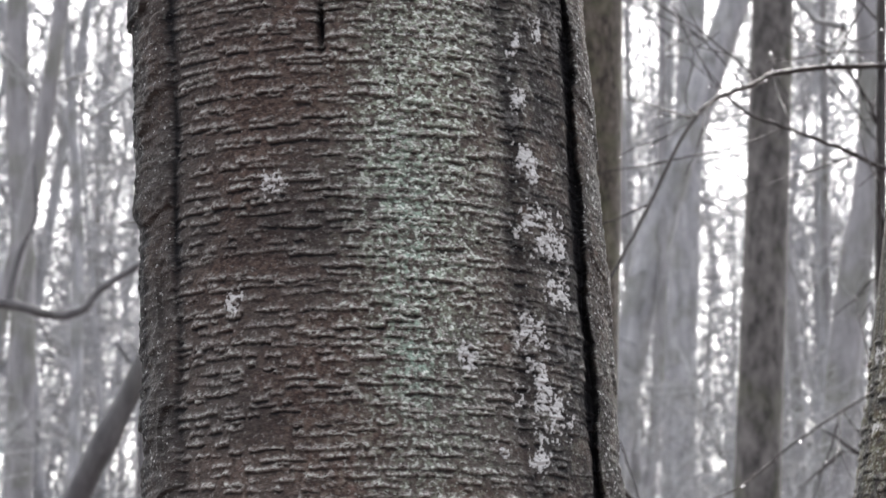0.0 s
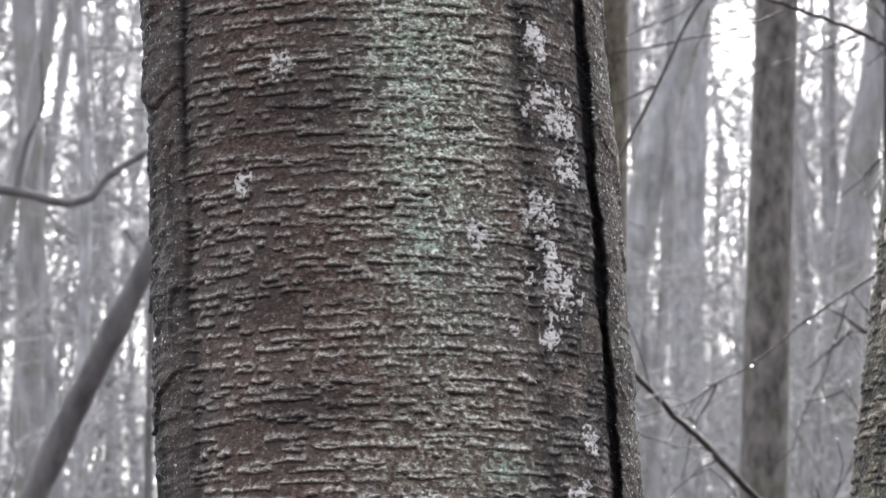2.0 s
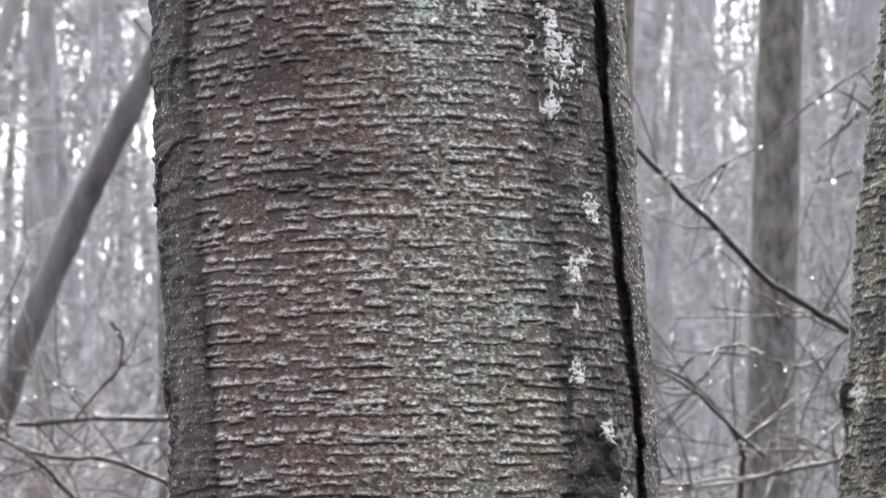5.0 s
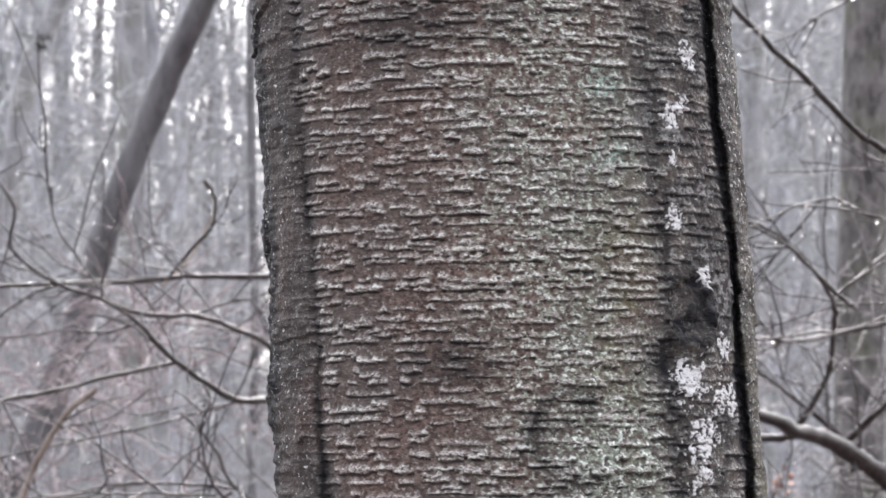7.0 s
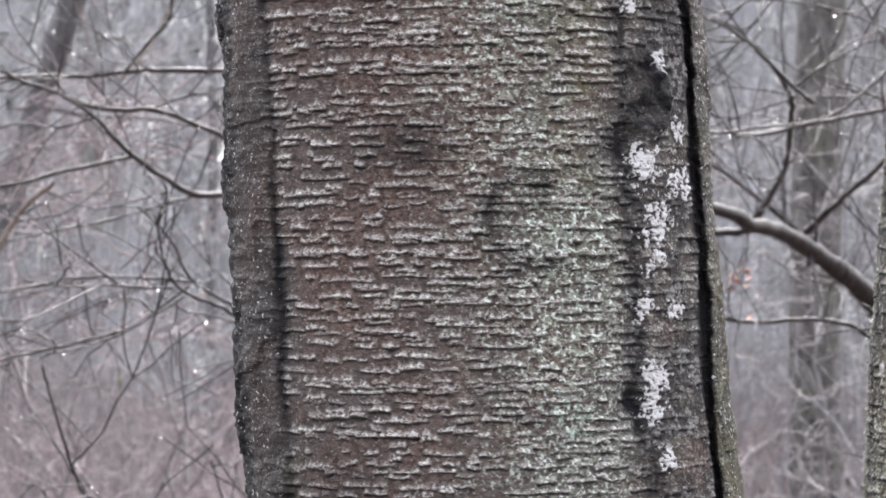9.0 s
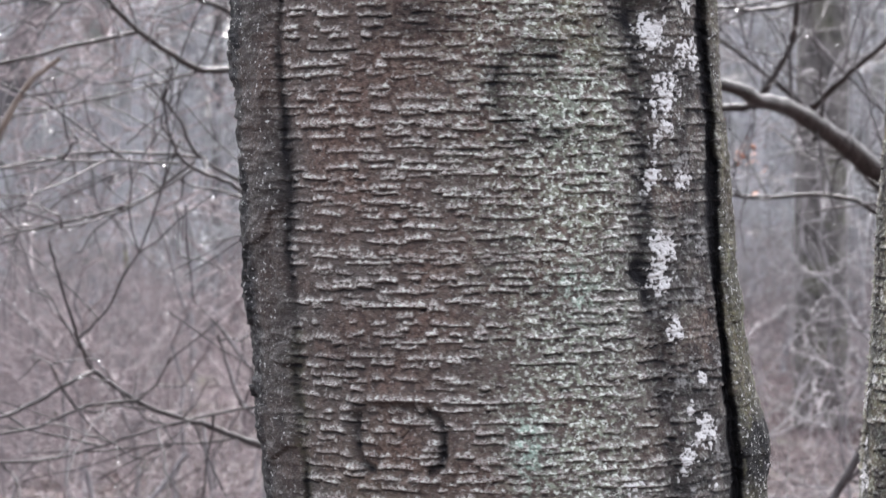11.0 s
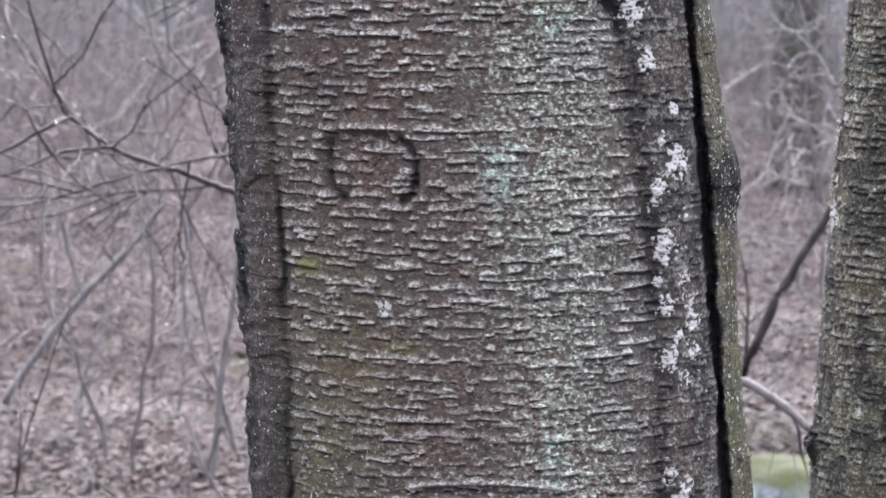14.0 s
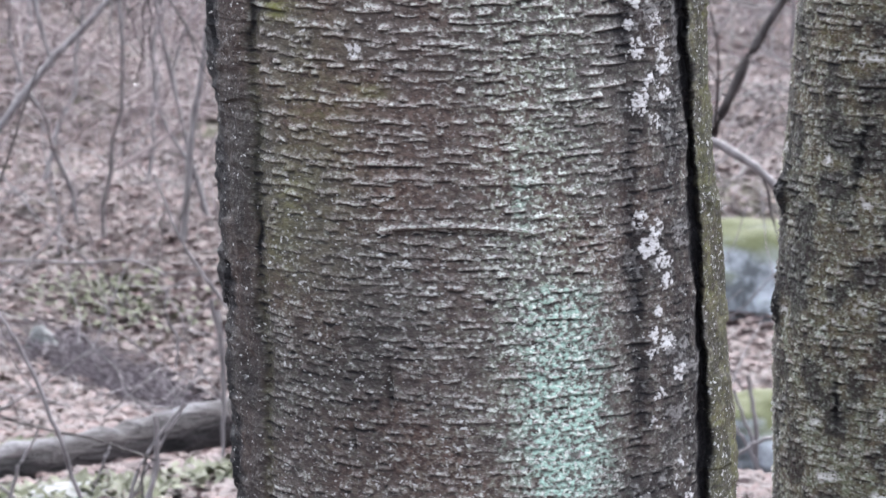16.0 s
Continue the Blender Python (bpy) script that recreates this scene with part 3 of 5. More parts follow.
    # Real dark marks, with shade painted under ledges, in recesses and left flank.
    stain_shade = np.clip(0.75 * dark + 1.0 * ledge_shade + 0.46 * rib_l * (0.5 + lobes) + 0.82 * cut_l * broken * np.clip((Z - 0.93) / 0.06, 0.25, 1) + 0.6 * cut_r * broken + 0.9 * cut_c + 0.42 * hollow + 0.6 * notch + slit + 1.05 * scar + bump_dark * 0.8
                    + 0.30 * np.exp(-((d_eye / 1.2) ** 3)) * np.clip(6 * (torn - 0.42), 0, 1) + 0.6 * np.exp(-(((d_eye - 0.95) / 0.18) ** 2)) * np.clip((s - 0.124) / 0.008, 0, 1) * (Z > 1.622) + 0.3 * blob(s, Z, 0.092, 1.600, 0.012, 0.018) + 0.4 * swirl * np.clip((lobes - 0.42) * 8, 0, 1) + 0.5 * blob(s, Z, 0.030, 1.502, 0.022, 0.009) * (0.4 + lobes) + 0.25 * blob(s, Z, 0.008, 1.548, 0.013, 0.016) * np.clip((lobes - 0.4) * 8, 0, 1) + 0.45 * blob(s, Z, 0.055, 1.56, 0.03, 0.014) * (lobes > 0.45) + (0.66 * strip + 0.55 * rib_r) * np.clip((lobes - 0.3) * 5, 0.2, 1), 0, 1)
    stain_shade = np.clip(stain_shade + 0.4 * crease, 0, 1) * (1 - 0.75 * flake)
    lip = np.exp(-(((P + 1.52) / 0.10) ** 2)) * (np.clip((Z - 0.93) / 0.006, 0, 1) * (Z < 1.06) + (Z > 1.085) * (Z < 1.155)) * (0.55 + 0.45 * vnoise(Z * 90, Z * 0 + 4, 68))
    # Back-lit dark outline painted on the left flank by facing angle.
    flank_shade = np.clip((-1.22 - P) / 0.10, 0, 1) * (0.45 + 0.75 * vnoise(Z * 45, Z * 0 + 9, 74)) * front
    stain_shade = np.clip(stain_shade + lip + 0.75 * flank_shade, 0, 1)
    Z = level
    x = lean(Z) + C + (R + h) * np.sin(P) - 0.002 * lip
    y = -(R + h) * np.cos(P) + inward
    n, k = P.shape
    i, j = np.meshgrid(np.arange(n - 1), np.arange(k), indexing="ij")
    jn = (j + 1) % k
    f = np.stack([i * k + j, i * k + jn, (i + 1) * k + jn, (i + 1) * k + j], -1).reshape(-1, 4)
    me = mesh_of("trunk", np.stack([x, y, Z], -1).reshape(-1, 3), f, BARK)
    layers = {"lenticel": np.clip(1.25 * lent * strength * (1 + 0.1 * foot) + 0.7 * welt, 0, 1) * (1 - 0.6 * cut_c), "grey_crust": grey * (1 - cut_c), "mint_crust": mint, "flake": flake, "pale_specks": pale_specks, "moss": moss, "stain_shade": stain_shade,
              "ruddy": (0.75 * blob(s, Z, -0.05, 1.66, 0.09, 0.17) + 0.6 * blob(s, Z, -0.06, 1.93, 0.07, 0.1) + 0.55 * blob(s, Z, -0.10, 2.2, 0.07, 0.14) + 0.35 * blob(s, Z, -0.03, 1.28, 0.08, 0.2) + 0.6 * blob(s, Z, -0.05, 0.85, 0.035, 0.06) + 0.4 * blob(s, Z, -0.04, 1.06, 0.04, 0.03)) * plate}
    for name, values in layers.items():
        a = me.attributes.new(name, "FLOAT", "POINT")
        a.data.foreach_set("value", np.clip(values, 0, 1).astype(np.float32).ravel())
    return me


def bare_crown(name, base, height, spread, rng, mat, limbs=9, twigs=5, thick=0.05, sides=4):
    """Bare winter limbs and twigs that rise from the upper part of a stem."""
    b = Bundle()
    for i in range(limbs):
        a = i * 2.4 + rng.rand()
        z0 = base[2] + height * (0.02 + 0.9 * i / limbs)
        out = spread * (1.1 - 0.65 * i / limbs) * rng.uniform(0.5, 1.1)
        d = np.array([math.cos(a), math.sin(a), 0])
        rise = rng.uniform(0.5, 1.5)
        p0 = np.array([base[0], base[1], z0])
        pts = [p0 + d * out * t + [0, 0, out * rise * t**1.2] + rng.normal(0, 0.05 * out, 3) * (t > 0) for t in (0, 0.25, 0.5, 0.75, 1.0)]
        line = b.add(pts, thick * (1.05 - 0.7 * i / limbs), thick * 0.12, sides, 2, 0.012 * out, rng)
        for _ in range(twigs):
            k = rng.randint(2, len(line))
            q = line[k]
            e = d * rng.uniform(-0.2, 1) + rng.normal(0, 0.6, 3) + [0, 0, 0.4]
            e *= out * rng.uniform(0.2, 0.55) / np.linalg.norm(e)
            tw = b.add([q, q + e * 0.5 + rng.normal(0, 0.04 * out, 3), q + e], thick * 0.2, thick * 0.07, 3, 2, 0.006 * out, rng)
            for _ in range(3):
                q2 = tw[rng.randint(1, len(tw))]
                e2 = e * 0.4 + rng.normal(0, 0.22, 3) * out * 0.4
                b.add([q2, q2 + e2 * 0.6 + rng.normal(0, 0.02 * out, 3), q2 + e2], thick * 0.09, thick * 0.04, 3, 1)
    return b.mesh(name, mat)


big_tree = thing("birch_tree", "large wet lichen-spotted tree trunk with ridged lenticel bark", "tree")
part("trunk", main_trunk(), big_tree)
top_x = 0.028 - 0.042 * (7.5 - 1.5)
part("crown", bare_crown("crown", (top_x, 0, 6.6), 5.0, 4.0, np.random.RandomState(3), TWIG_GREY, 14, 8, 0.07, 6), big_tree, "bare grey winter limbs")


# ---- the second stem beside it ----
def side_stem():
    phi = np.concatenate([np.radians(np.linspace(-118, 30, 300)), np.radians(np.linspace(30, 242, 28)[1:-1])])
    low, mid, high = np.linspace(-0.4, 0.58, 40)[:-1], np.linspace(0.58, 2.12, 1000), np.linspace(2.12, 7.0, 60)[1:]
    z = np.concatenate([low, mid, high])
    P, Z = np.meshgrid(phi, z)
    edge = np.interp(z, [0.0, 0.63, 0.8, 0.95, 1.1, 1.3, 1.6, 1.9, 2.06, 7.0], [0.33, 0.365, 0.361, 0.366, 0.375, 0.388, 0.411, 0.437, 0.459, 1.0])
    r = 0.135 * np.where(z > 2, 1 - (z - 2) * 0.07, 1) * (1 + 0.5 * np.exp(-np.clip(z + 0.2, 0, None) / 0.2))
    cx, cy = edge + r, 0.40
    u = 0.135 * P
    h = 0.006 * (fbm(u * 14 + 20, Z * 7 + 20, 131) - 0.5) + 0.003 * (fbm(u * 80 + 9, Z * 90 + 3, 141) - 0.5)
    a0 = -np.pi / 2
    left_lip = np.exp(-(((P - a0 - 0.12) / 0.1) ** 2))
    h += 0.006 * (vnoise(Z * 40 + 1, u * 10, 165) - 0.5) * left_lip
    knot = np.exp(-(((Z - 0.958) / 0.016) ** 2)) + 0.8 * np.exp(-(((Z - 0.85) / 0.022) ** 2)) + 0.8 * np.exp(-(((Z - 1.72) / 0.03) ** 2))
    h += 0.013 * knot * left_lip
    cutting = np.exp(-(((P + 0.62 - 0.1 * np.sin(Z * 6)) / 0.03) ** 2)) * np.clip((vnoise(Z * 9, Z * 0, 166) - 0.62) * 5, 0, 1)
    lent = np.zeros_like(h)
    rows, cols = slice(len(low), len(low) + len(mid)), slice(0, 300)
    cleft = np.zeros_like(h)
    lent[rows, cols], cleft[rows, cols] = lenticels(0.135 * phi[:300], mid, np.random.RandomState(8), 0.0078, 0.75, 0.04)
    fade = 0.55 + 0.8 * fbm(u * 16, Z * 16, 183)
    lent *= fade
    h += 0.0036 * lent - 0.003 * cutting - 0.0015 * cleft * fade
    # The same painted shade below this stem's ledges.
    ledge_shade = np.clip(1.1 * cleft * fade, 0, 1)
    speck = fbm(u * 260 + 3, Z * 300 + 8, 191, 2)
    lobes = fbm(u * 40 + 3, Z * 40 + 8, 195, 4)
    x = cx[:, None] + (r[:, None] + h) * np.sin(P)
    y = cy - (r[:, None] + h) * np.cos(P)
    n, k = P.shape
    i, j = np.meshgrid(np.arange(n - 1), np.arange(k), indexing="ij")
    jn = (j + 1) % k
    f = np.stack([i * k + j, i * k + jn, (i + 1) * k + jn, (i + 1) * k + j], -1).reshape(-1, 4)
    me = mesh_of("trunk", np.stack([x, y, Z], -1).reshape(-1, 3), f, BARK)
    pale = np.clip((lobes - 0.56) * 6, 0, 1) * (Z < 0.85)
    layers = {"lenticel": np.clip(1.6 * lent, 0, 1), "pale_specks": np.clip(0.15 + 0.8 * (lobes - 0.3), 0, 0.8), "grey_crust": np.clip(0.5 * np.clip(3.2 * speck - 1.0, 0.05, 1.2), 0, 1), "mint_crust": 0.5 * pale * speck, "flake": np.clip((lobes - 0.70) * 10, 0, 1),
              "moss": np.clip(1.2 * (lobes - 0.34), 0, 0.42), "ruddy": 0.55 * np.clip((lobes - 0.45) * 4, 0, 1), "stain_shade": np.clip(1.0 * ledge_shade + 0.16 + 0.45 * np.clip((0.5 - lobes) * 12, 0, 1) + 0.9 * knot * left_lip + 0.55 * cutting + 0.7 * left_lip * (lobes > 0.5), 0, 1)}
    for name, values in layers.items():
        at = me.attributes.new(name, "FLOAT", "POINT")
        at.data.foreach_set("value", np.clip(values, 0, 1).astype(np.float32).ravel())
    return me


side_tree = thing("birch_tree", "mossy brown-green leaning stem with knots beside the large trunk", "tree")
part("trunk", side_stem(), side_tree)
part("crown", bare_crown("crown", (1.12, 0.40, 6.5), 3.5, 3.0, np.random.RandomState(4), TWIG_GREY, 10, 6, 0.05, 5), side_tree, "bare grey winter limbs")


# ---- understorey limbs behind the trunk ----
class Shrub:
    def __init__(self, seed, sprout=1.0):
        self.sprout = sprout
        self.rng, self.main, self.twigs, self.drops = np.random.RandomState(seed), [], Bundle(), []


def grow(shrub, points, r0, r1):
    """One limb of a shrub; twigs sprout from it and carry rain drops."""
    rng = shrub.rng
    b = Bundle()
    line = b.add(points, r0, r1, 8, 5, 0.0012, rng)
    shrub.main.append(b)
    length = np.linalg.norm(np.diff(line, axis=0), axis=1).sum()
    for _ in range(int((length * 15 + 3) * shrub.sprout)):
        i = rng.randint(1, len(line) - 1)
        way = line[min(i + 1, len(line) - 1)] - line[i - 1]
        way /= np.linalg.norm(way) + 1e-9
        e = way * rng.uniform(0.3, 1.0) + rng.normal(0, 0.55, 3)
        e *= rng.uniform(0.10, 0.48) / np.linalg.norm(e)
        r = max(0.0028, min(r0, r1) * 0.4)
        tw = shrub.twigs.add([line[i], line[i] + e * 0.5 + rng.normal(0, 0.018, 3), line[i] + e], r, 0.0014, 4, 3, 0.003, rng)
        for _ in range(rng.randint(1, 4)):
            q = tw[rng.randint(1, len(tw))]
            e2 = e * rng.uniform(0.2, 0.6) + rng.normal(0, 0.06, 3)
            end = shrub.twigs.add([q, q + e2 * 0.5 + rng.normal(0, 0.008, 3), q + e2], r * 0.7, 0.0015, 3, 2, 0.002, rng)
            if rng.rand() < 0.5:
                shrub.drops.append(end[-1])
        if rng.rand() < 0.25:
            shrub.drops.append(tw[-1])
    for _ in range(int(length * 9 * shrub.sprout)):
        shrub.drops.append(line[rng.randint(1, len(line))] - [0, 0, r1 + 0.001])


def finish(shrub, name, label, category, mat, limb="limb", mains=None):
    root = thing(name, label, category)
    for b in shrub.main:
        part(limb, b.mesh(limb, mat), root)
    part("twig_growth", shrub.twigs.mesh("twig_growth", TWIG_WET), root, "thin wet grey twigs")["kind"] = "stuff"
    bm = bmesh.new()
    for p in shrub.drops:
        bmesh.ops.create_icosphere(bm, subdivisions=1, radius=0.0028 * shrub.rng.uniform(0.5, 1.3), matrix=Matrix.Translation(p - np.array([0, 0, 0.002])))
    me = bpy.data.meshes.new("rain_water")
    bm.to_mesh(me)
    bm.free()
    me.materials.append(WATER)
    for p in me.polygons:
        p.use_smooth = True
    part("rain_water", me, root, "clear hanging rain drops")["kind"] = "stuff"
    return root


understorey = Shrub(31, 0.5)
grow(understorey, [(1.80, 7.3, -0.9), (1.78, 7.25, 0.2), (1.72, 7.2, 0.9), (1.74, 7.2, 2.0), (1.80, 7.2, 3.4), (1.9, 7.2, 5.0)], 0.075, 0.03)
grow(understorey, [(1.72, 7.2, 0.75), (1.60, 7.1, 1.0), (1.45, 7.0, 1.18)], 0.05, 0.041)
grow(understorey, [(1.449, 7.000, 1.188), (1.285, 6.875, 1.356), (1.176, 6.750, 1.452), (1.043, 6.625, 1.537), (0.947, 6.500, 1.586), (0.853, 6.375, 1.605), (0.729, 6.250, 1.649), (0.308, 6.125, 1.704), (-0.071, 6.000, 1.687)], 0.0402, 0.0110)
grow(understorey, [(0.938, 7.000, 1.605), (0.842, 7.000, 1.588), (0.686, 7.000, 1.583), (0.511, 7.000, 1.540)], 0.0157, 0.0087)
grow(understorey, [(0.906, 6.900, 1.610), (0.959, 6.863, 1.701), (0.999, 6.825, 1.794), (1.013, 6.787, 1.946), (1.000, 6.750, 2.012), (0.921, 6.713, 2.120), (0.833, 6.675, 2.194), (0.755, 6.637, 2.225), (0.660, 6.600, 2.256)], 0.0121, 0.0042)
grow(understorey, [(0.995, 6.700, 2.006), (1.083, 6.800, 2.065), (1.198, 6.900, 2.157), (1.367, 7.000, 2.224)], 0.0059, 0.0035)
grow(understorey, [(1.065, 7.000, 1.573), (1.157, 6.867, 1.674), (1.260, 6.733, 1.773), (1.359, 6.600, 1.885)], 0.0131, 0.0067)
grow(understorey, [(1.089, 7.000, 1.564), (0.920, 6.900, 1.693), (0.775, 6.800, 1.794), (0.649, 6.700, 1.876)], 0.0079, 0.0042)
grow(understorey, [(1.103, 7.000, 1.572), (1.096, 7.000, 1.529), (1.089, 7.000, 1.482)], 0.0140, 0.0105)
grow(understorey, [(1.384, 7.000, 1.980), (1.093, 6.900, 1.916), (0.894, 6.800, 1.879), (0.784, 6.700, 1.884), (0.658, 6.600, 1.885)], 0.0079, 0.0050)
grow(understorey, [(1.380, 7.000, 1.214), (1.271, 6.967, 1.264), (1.198, 6.933, 1.304), (1.073, 6.900, 1.322), (0.932, 6.867, 1.315), (0.809, 6.833, 1.324), (0.670, 6.800, 1.368)], 0.0079, 0.0060)
grow(understorey, [(-0.411, 6.100, 1.674), (-0.531, 6.000, 1.685), (-0.618, 5.900, 1.689), (-0.717, 5.800, 1.692), (-0.859, 5.700, 1.789), (-0.946, 5.600, 1.887), (-1.030, 5.500, 1.945)], 0.0127, 0.0044)
grow(understorey, [(-0.407, 6.000, 1.719), (-0.528, 5.940, 1.780), (-0.624, 5.880, 1.840), (-0.734, 5.820, 1.891), (-0.820, 5.760, 1.915), (-0.935, 5.700, 1.914), (-1.049, 5.640, 1.952), (-1.175, 5.580, 2.002), (-1.271, 5.520, 2.080), (-1.254, 5.460, 2.179), (-1.312, 5.400, 2.277)], 0.0086, 0.0036)
grow(understorey, [(-0.856, 5.700, 1.786), (-1.016, 5.625, 1.749), (-1.154, 5.550, 1.711), (-1.290, 5.475, 1.683), (-1.366, 5.400, 1.676)], 0.0060, 0.0036)
grow(understorey, [(-0.375, 6.000, 1.984), (-0.497, 5.943, 2.012), (-0.632, 5.886, 2.025), (-0.843, 5.829, 2.023), (-0.974, 5.771, 2.007), (-1.134, 5.714, 2.002), (-1.322, 5.657, 1.989), (-1.432, 5.600, 1.981)], 0.0086, 0.0052)
grow(understorey, [(-0.703, 6.000, 1.695), (-0.895, 5.900, 1.633), (-1.113, 5.800, 1.583), (-1.326, 5.700, 1.535), (-1.399, 5.600, 1.523)], 0.0047, 0.0030)
grow(understorey, [(-0.886, 5.800, 2.021), (-0.825, 5.800, 2.097), (-0.771, 5.800, 2.158), (-0.764, 5.800, 2.235), (-0.791, 5.800, 2.281)], 0.0046, 0.0069)
grow(understorey, [(-1.161, 5.800, 2.007), (-1.253, 5.800, 1.977), (-1.345, 5.800, 1.916), (-1.405, 5.800, 1.870)], 0.0046, 0.0031)
grow(understorey, [(-0.388, 5.600, 1.278), (-0.470, 5.480, 1.340), (-0.564, 5.360, 1.393), (-0.669, 5.240, 1.466), (-0.701, 5.120, 1.558), (-0.772, 5.000, 1.640)], 0.0067, 0.0028)
grow(understorey, [(-0.645, 5.300, 1.452), (-0.795, 5.225, 1.467), (-0.928, 5.150, 1.467), (-1.086, 5.075, 1.440), (-1.241, 5.000, 1.421)], 0.0043, 0.0028)
grow(understorey, [(-0.674, 5.300, 1.444), (-0.809, 5.225, 1.346), (-0.970, 5.150, 1.299), (-1.114, 5.075, 1.267), (-1.241, 5.000, 1.242)], 0.0050, 0.0028)
grow(understorey, [(-0.958, 5.700, 1.891), (-1.056, 5.700, 1.865), (-1.147, 5.700, 1.873), (-1.267, 5.700, 1.858), (-1.373, 5.700, 1.851)], 0.0038, 0.0023)
grow(understorey, [(-1.013, 5.600, 1.927), (-1.104, 5.600, 2.055), (-1.164, 5.600, 2.145), (-1.179, 5.600, 2.250)], 0.0030, 0.0022)
grow(understorey, [(-0.824, 5.800, 1.917), (-0.763, 5.800, 1.936), (-0.687, 5.800, 1.959), (-0.626, 5.800, 1.921)], 0.0031, 0.0023)
finish(understorey, "understorey_tree", "small bare wet tree with arching limbs and hanging rain drops", "tree", TWIG_DARK)

sapling = Shrub(32, 0.5)
grow(sapling, [(1.30, 5.0, -0.7), (1.28, 5.0, 0.6), (1.25, 5.02, 1.8), (1.22, 5.0, 3.0), (1.25, 5.0, 4.4)], 0.03, 0.012)
grow(sapling, [(1.307, 5.000, 2.018), (1.156, 4.900, 2.113), (1.074, 4.800, 2.159), (0.955, 4.700, 2.216), (0.825, 4.600, 2.285), (0.699, 4.500, 2.398), (0.626, 4.400, 2.443), (0.523, 4.300, 2.531), (0.411, 4.200, 2.629)], 0.0117, 0.0056)
grow(sapling, [(0.872, 5.000, 1.887), (0.787, 4.900, 1.947), (0.697, 4.800, 2.022), (0.596, 4.700, 2.070), (0.484, 4.600, 2.115)], 0.0062, 0.0033)
grow(sapling, [(1.376, 5.000, 3.735), (1.236, 4.950, 3.709), (0.990, 4.900, 3.677), (0.885, 4.850, 3.624), (0.781, 4.800, 3.565), (0.706, 4.750, 3.464), (0.633, 4.700, 3.310), (0.561, 4.650, 3.158), (0.464, 4.600, 2.982)], 0.0083, 0.0039)
grow(sapling, [(1.397, 5.000, 3.389), (1.233, 4.960, 3.442), (1.103, 4.920, 3.487), (0.985, 4.880, 3.518), (0.883, 4.840, 3.542), (0.823, 4.800, 3.573)], 0.0069, 0.0034)
grow(sapling, [(1.248, 5.000, 2.155), (1.095, 4.920, 2.012), (1.001, 4.840, 1.926), (0.883, 4.760, 1.842), (0.715, 4.680, 1.813), (0.590, 4.600, 1.797)], 0.0048, 0.0026)
grow(sapling, [(1.067, 4.800, 2.165), (0.922, 4.725, 2.079), (0.782, 4.650, 2.127), (0.643, 4.575, 2.082), (0.546, 4.500, 2.037)], 0.0040, 0.0019)
grow(sapling, [(1.328, 5.000, 2.978), (1.185, 5.000, 2.877), (1.016, 5.000, 2.763), (0.874, 5.000, 2.650), (0.763, 5.000, 2.593)], 0.0035, 0.0021)
finish(sapling, "sapling", "thin bare dark sapling beside the trunks, wet with rain", "sapling", TWIG_DARK)

bush = Shrub(33, 0.5)
grow(bush, [(0.0, 4.1, -0.6), (0.02, 4.1, 0.2), (-0.02, 4.1, 0.8), (0.0, 4.1, 1.4), (0.05, 4.1, 1.9)], 0.018, 0.007)
grow(bush, [(-0.265, 4.000, 0.799), (-0.348, 3.967, 0.827), (-0.430, 3.933, 0.861), (-0.523, 3.900, 0.901), (-0.603, 3.867, 0.929), (-0.670, 3.833, 0.962), (-0.754, 3.800, 1.027), (-0.784, 3.767, 1.097), (-0.819, 3.733, 1.228), (-0.831, 3.700, 1.298)], 0.0078, 0.0023)
grow(bush, [(-0.748, 3.750, 1.030), (-0.805, 3.688, 1.004), (-0.890, 3.625, 0.958), (-0.972, 3.562, 0.936), (-1.030, 3.500, 0.925)], 0.0052, 0.0028)
grow(bush, [(-0.665, 3.800, 0.965), (-0.764, 3.725, 0.960), (-0.848, 3.650, 0.927), (-0.975, 3.575, 0.906), (-1.030, 3.500, 0.902)], 0.0041, 0.0022)
grow(bush, [(-0.289, 4.000, 0.799), (-0.393, 3.943, 0.927), (-0.497, 3.886, 0.932), (-0.588, 3.829, 0.914), (-0.689, 3.771, 0.891), (-0.823, 3.714, 0.856), (-0.989, 3.657, 0.852), (-1.048, 3.600, 0.852)], 0.0036, 0.0023)
grow(bush, [(-0.773, 3.700, 1.099), (-0.723, 3.700, 1.147), (-0.700, 3.700, 1.182)], 0.0029, 0.0017)
grow(bush, [(-0.312, 4.100, 1.330), (-0.430, 4.040, 1.369), (-0.486, 3.980, 1.407), (-0.565, 3.920, 1.444), (-0.600, 3.860, 1.504), (-0.610, 3.800, 1.597)], 0.0055, 0.0023)
grow(bush, [(-0.566, 4.000, 1.437), (-0.659, 3.900, 1.374), (-0.749, 3.800, 1.336), (-0.824, 3.700, 1.321)], 0.0036, 0.0017)
grow(bush, [(-0.596, 4.000, 1.450), (-0.717, 3.900, 1.457), (-0.800, 3.800, 1.456), (-0.868, 3.700, 1.471)], 0.0036, 0.0017)
finish(bush, "shrub", "bare grey shrub with forked wet twigs behind the trunk", "shrub", TWIG_WET)

cane_plant = Shrub(34, 0.15)
grow(cane_plant, [(-1.50, 5.65, -0.75), (-1.47, 5.62, 0.1), (-1.40, 5.56, 0.75), (-1.301, 5.500, 1.178), (-1.232, 5.450, 1.423), (-1.157, 5.400, 1.569), (-1.091, 5.350, 1.655), (-1.018, 5.300, 1.705)], 0.0120, 0.0065)
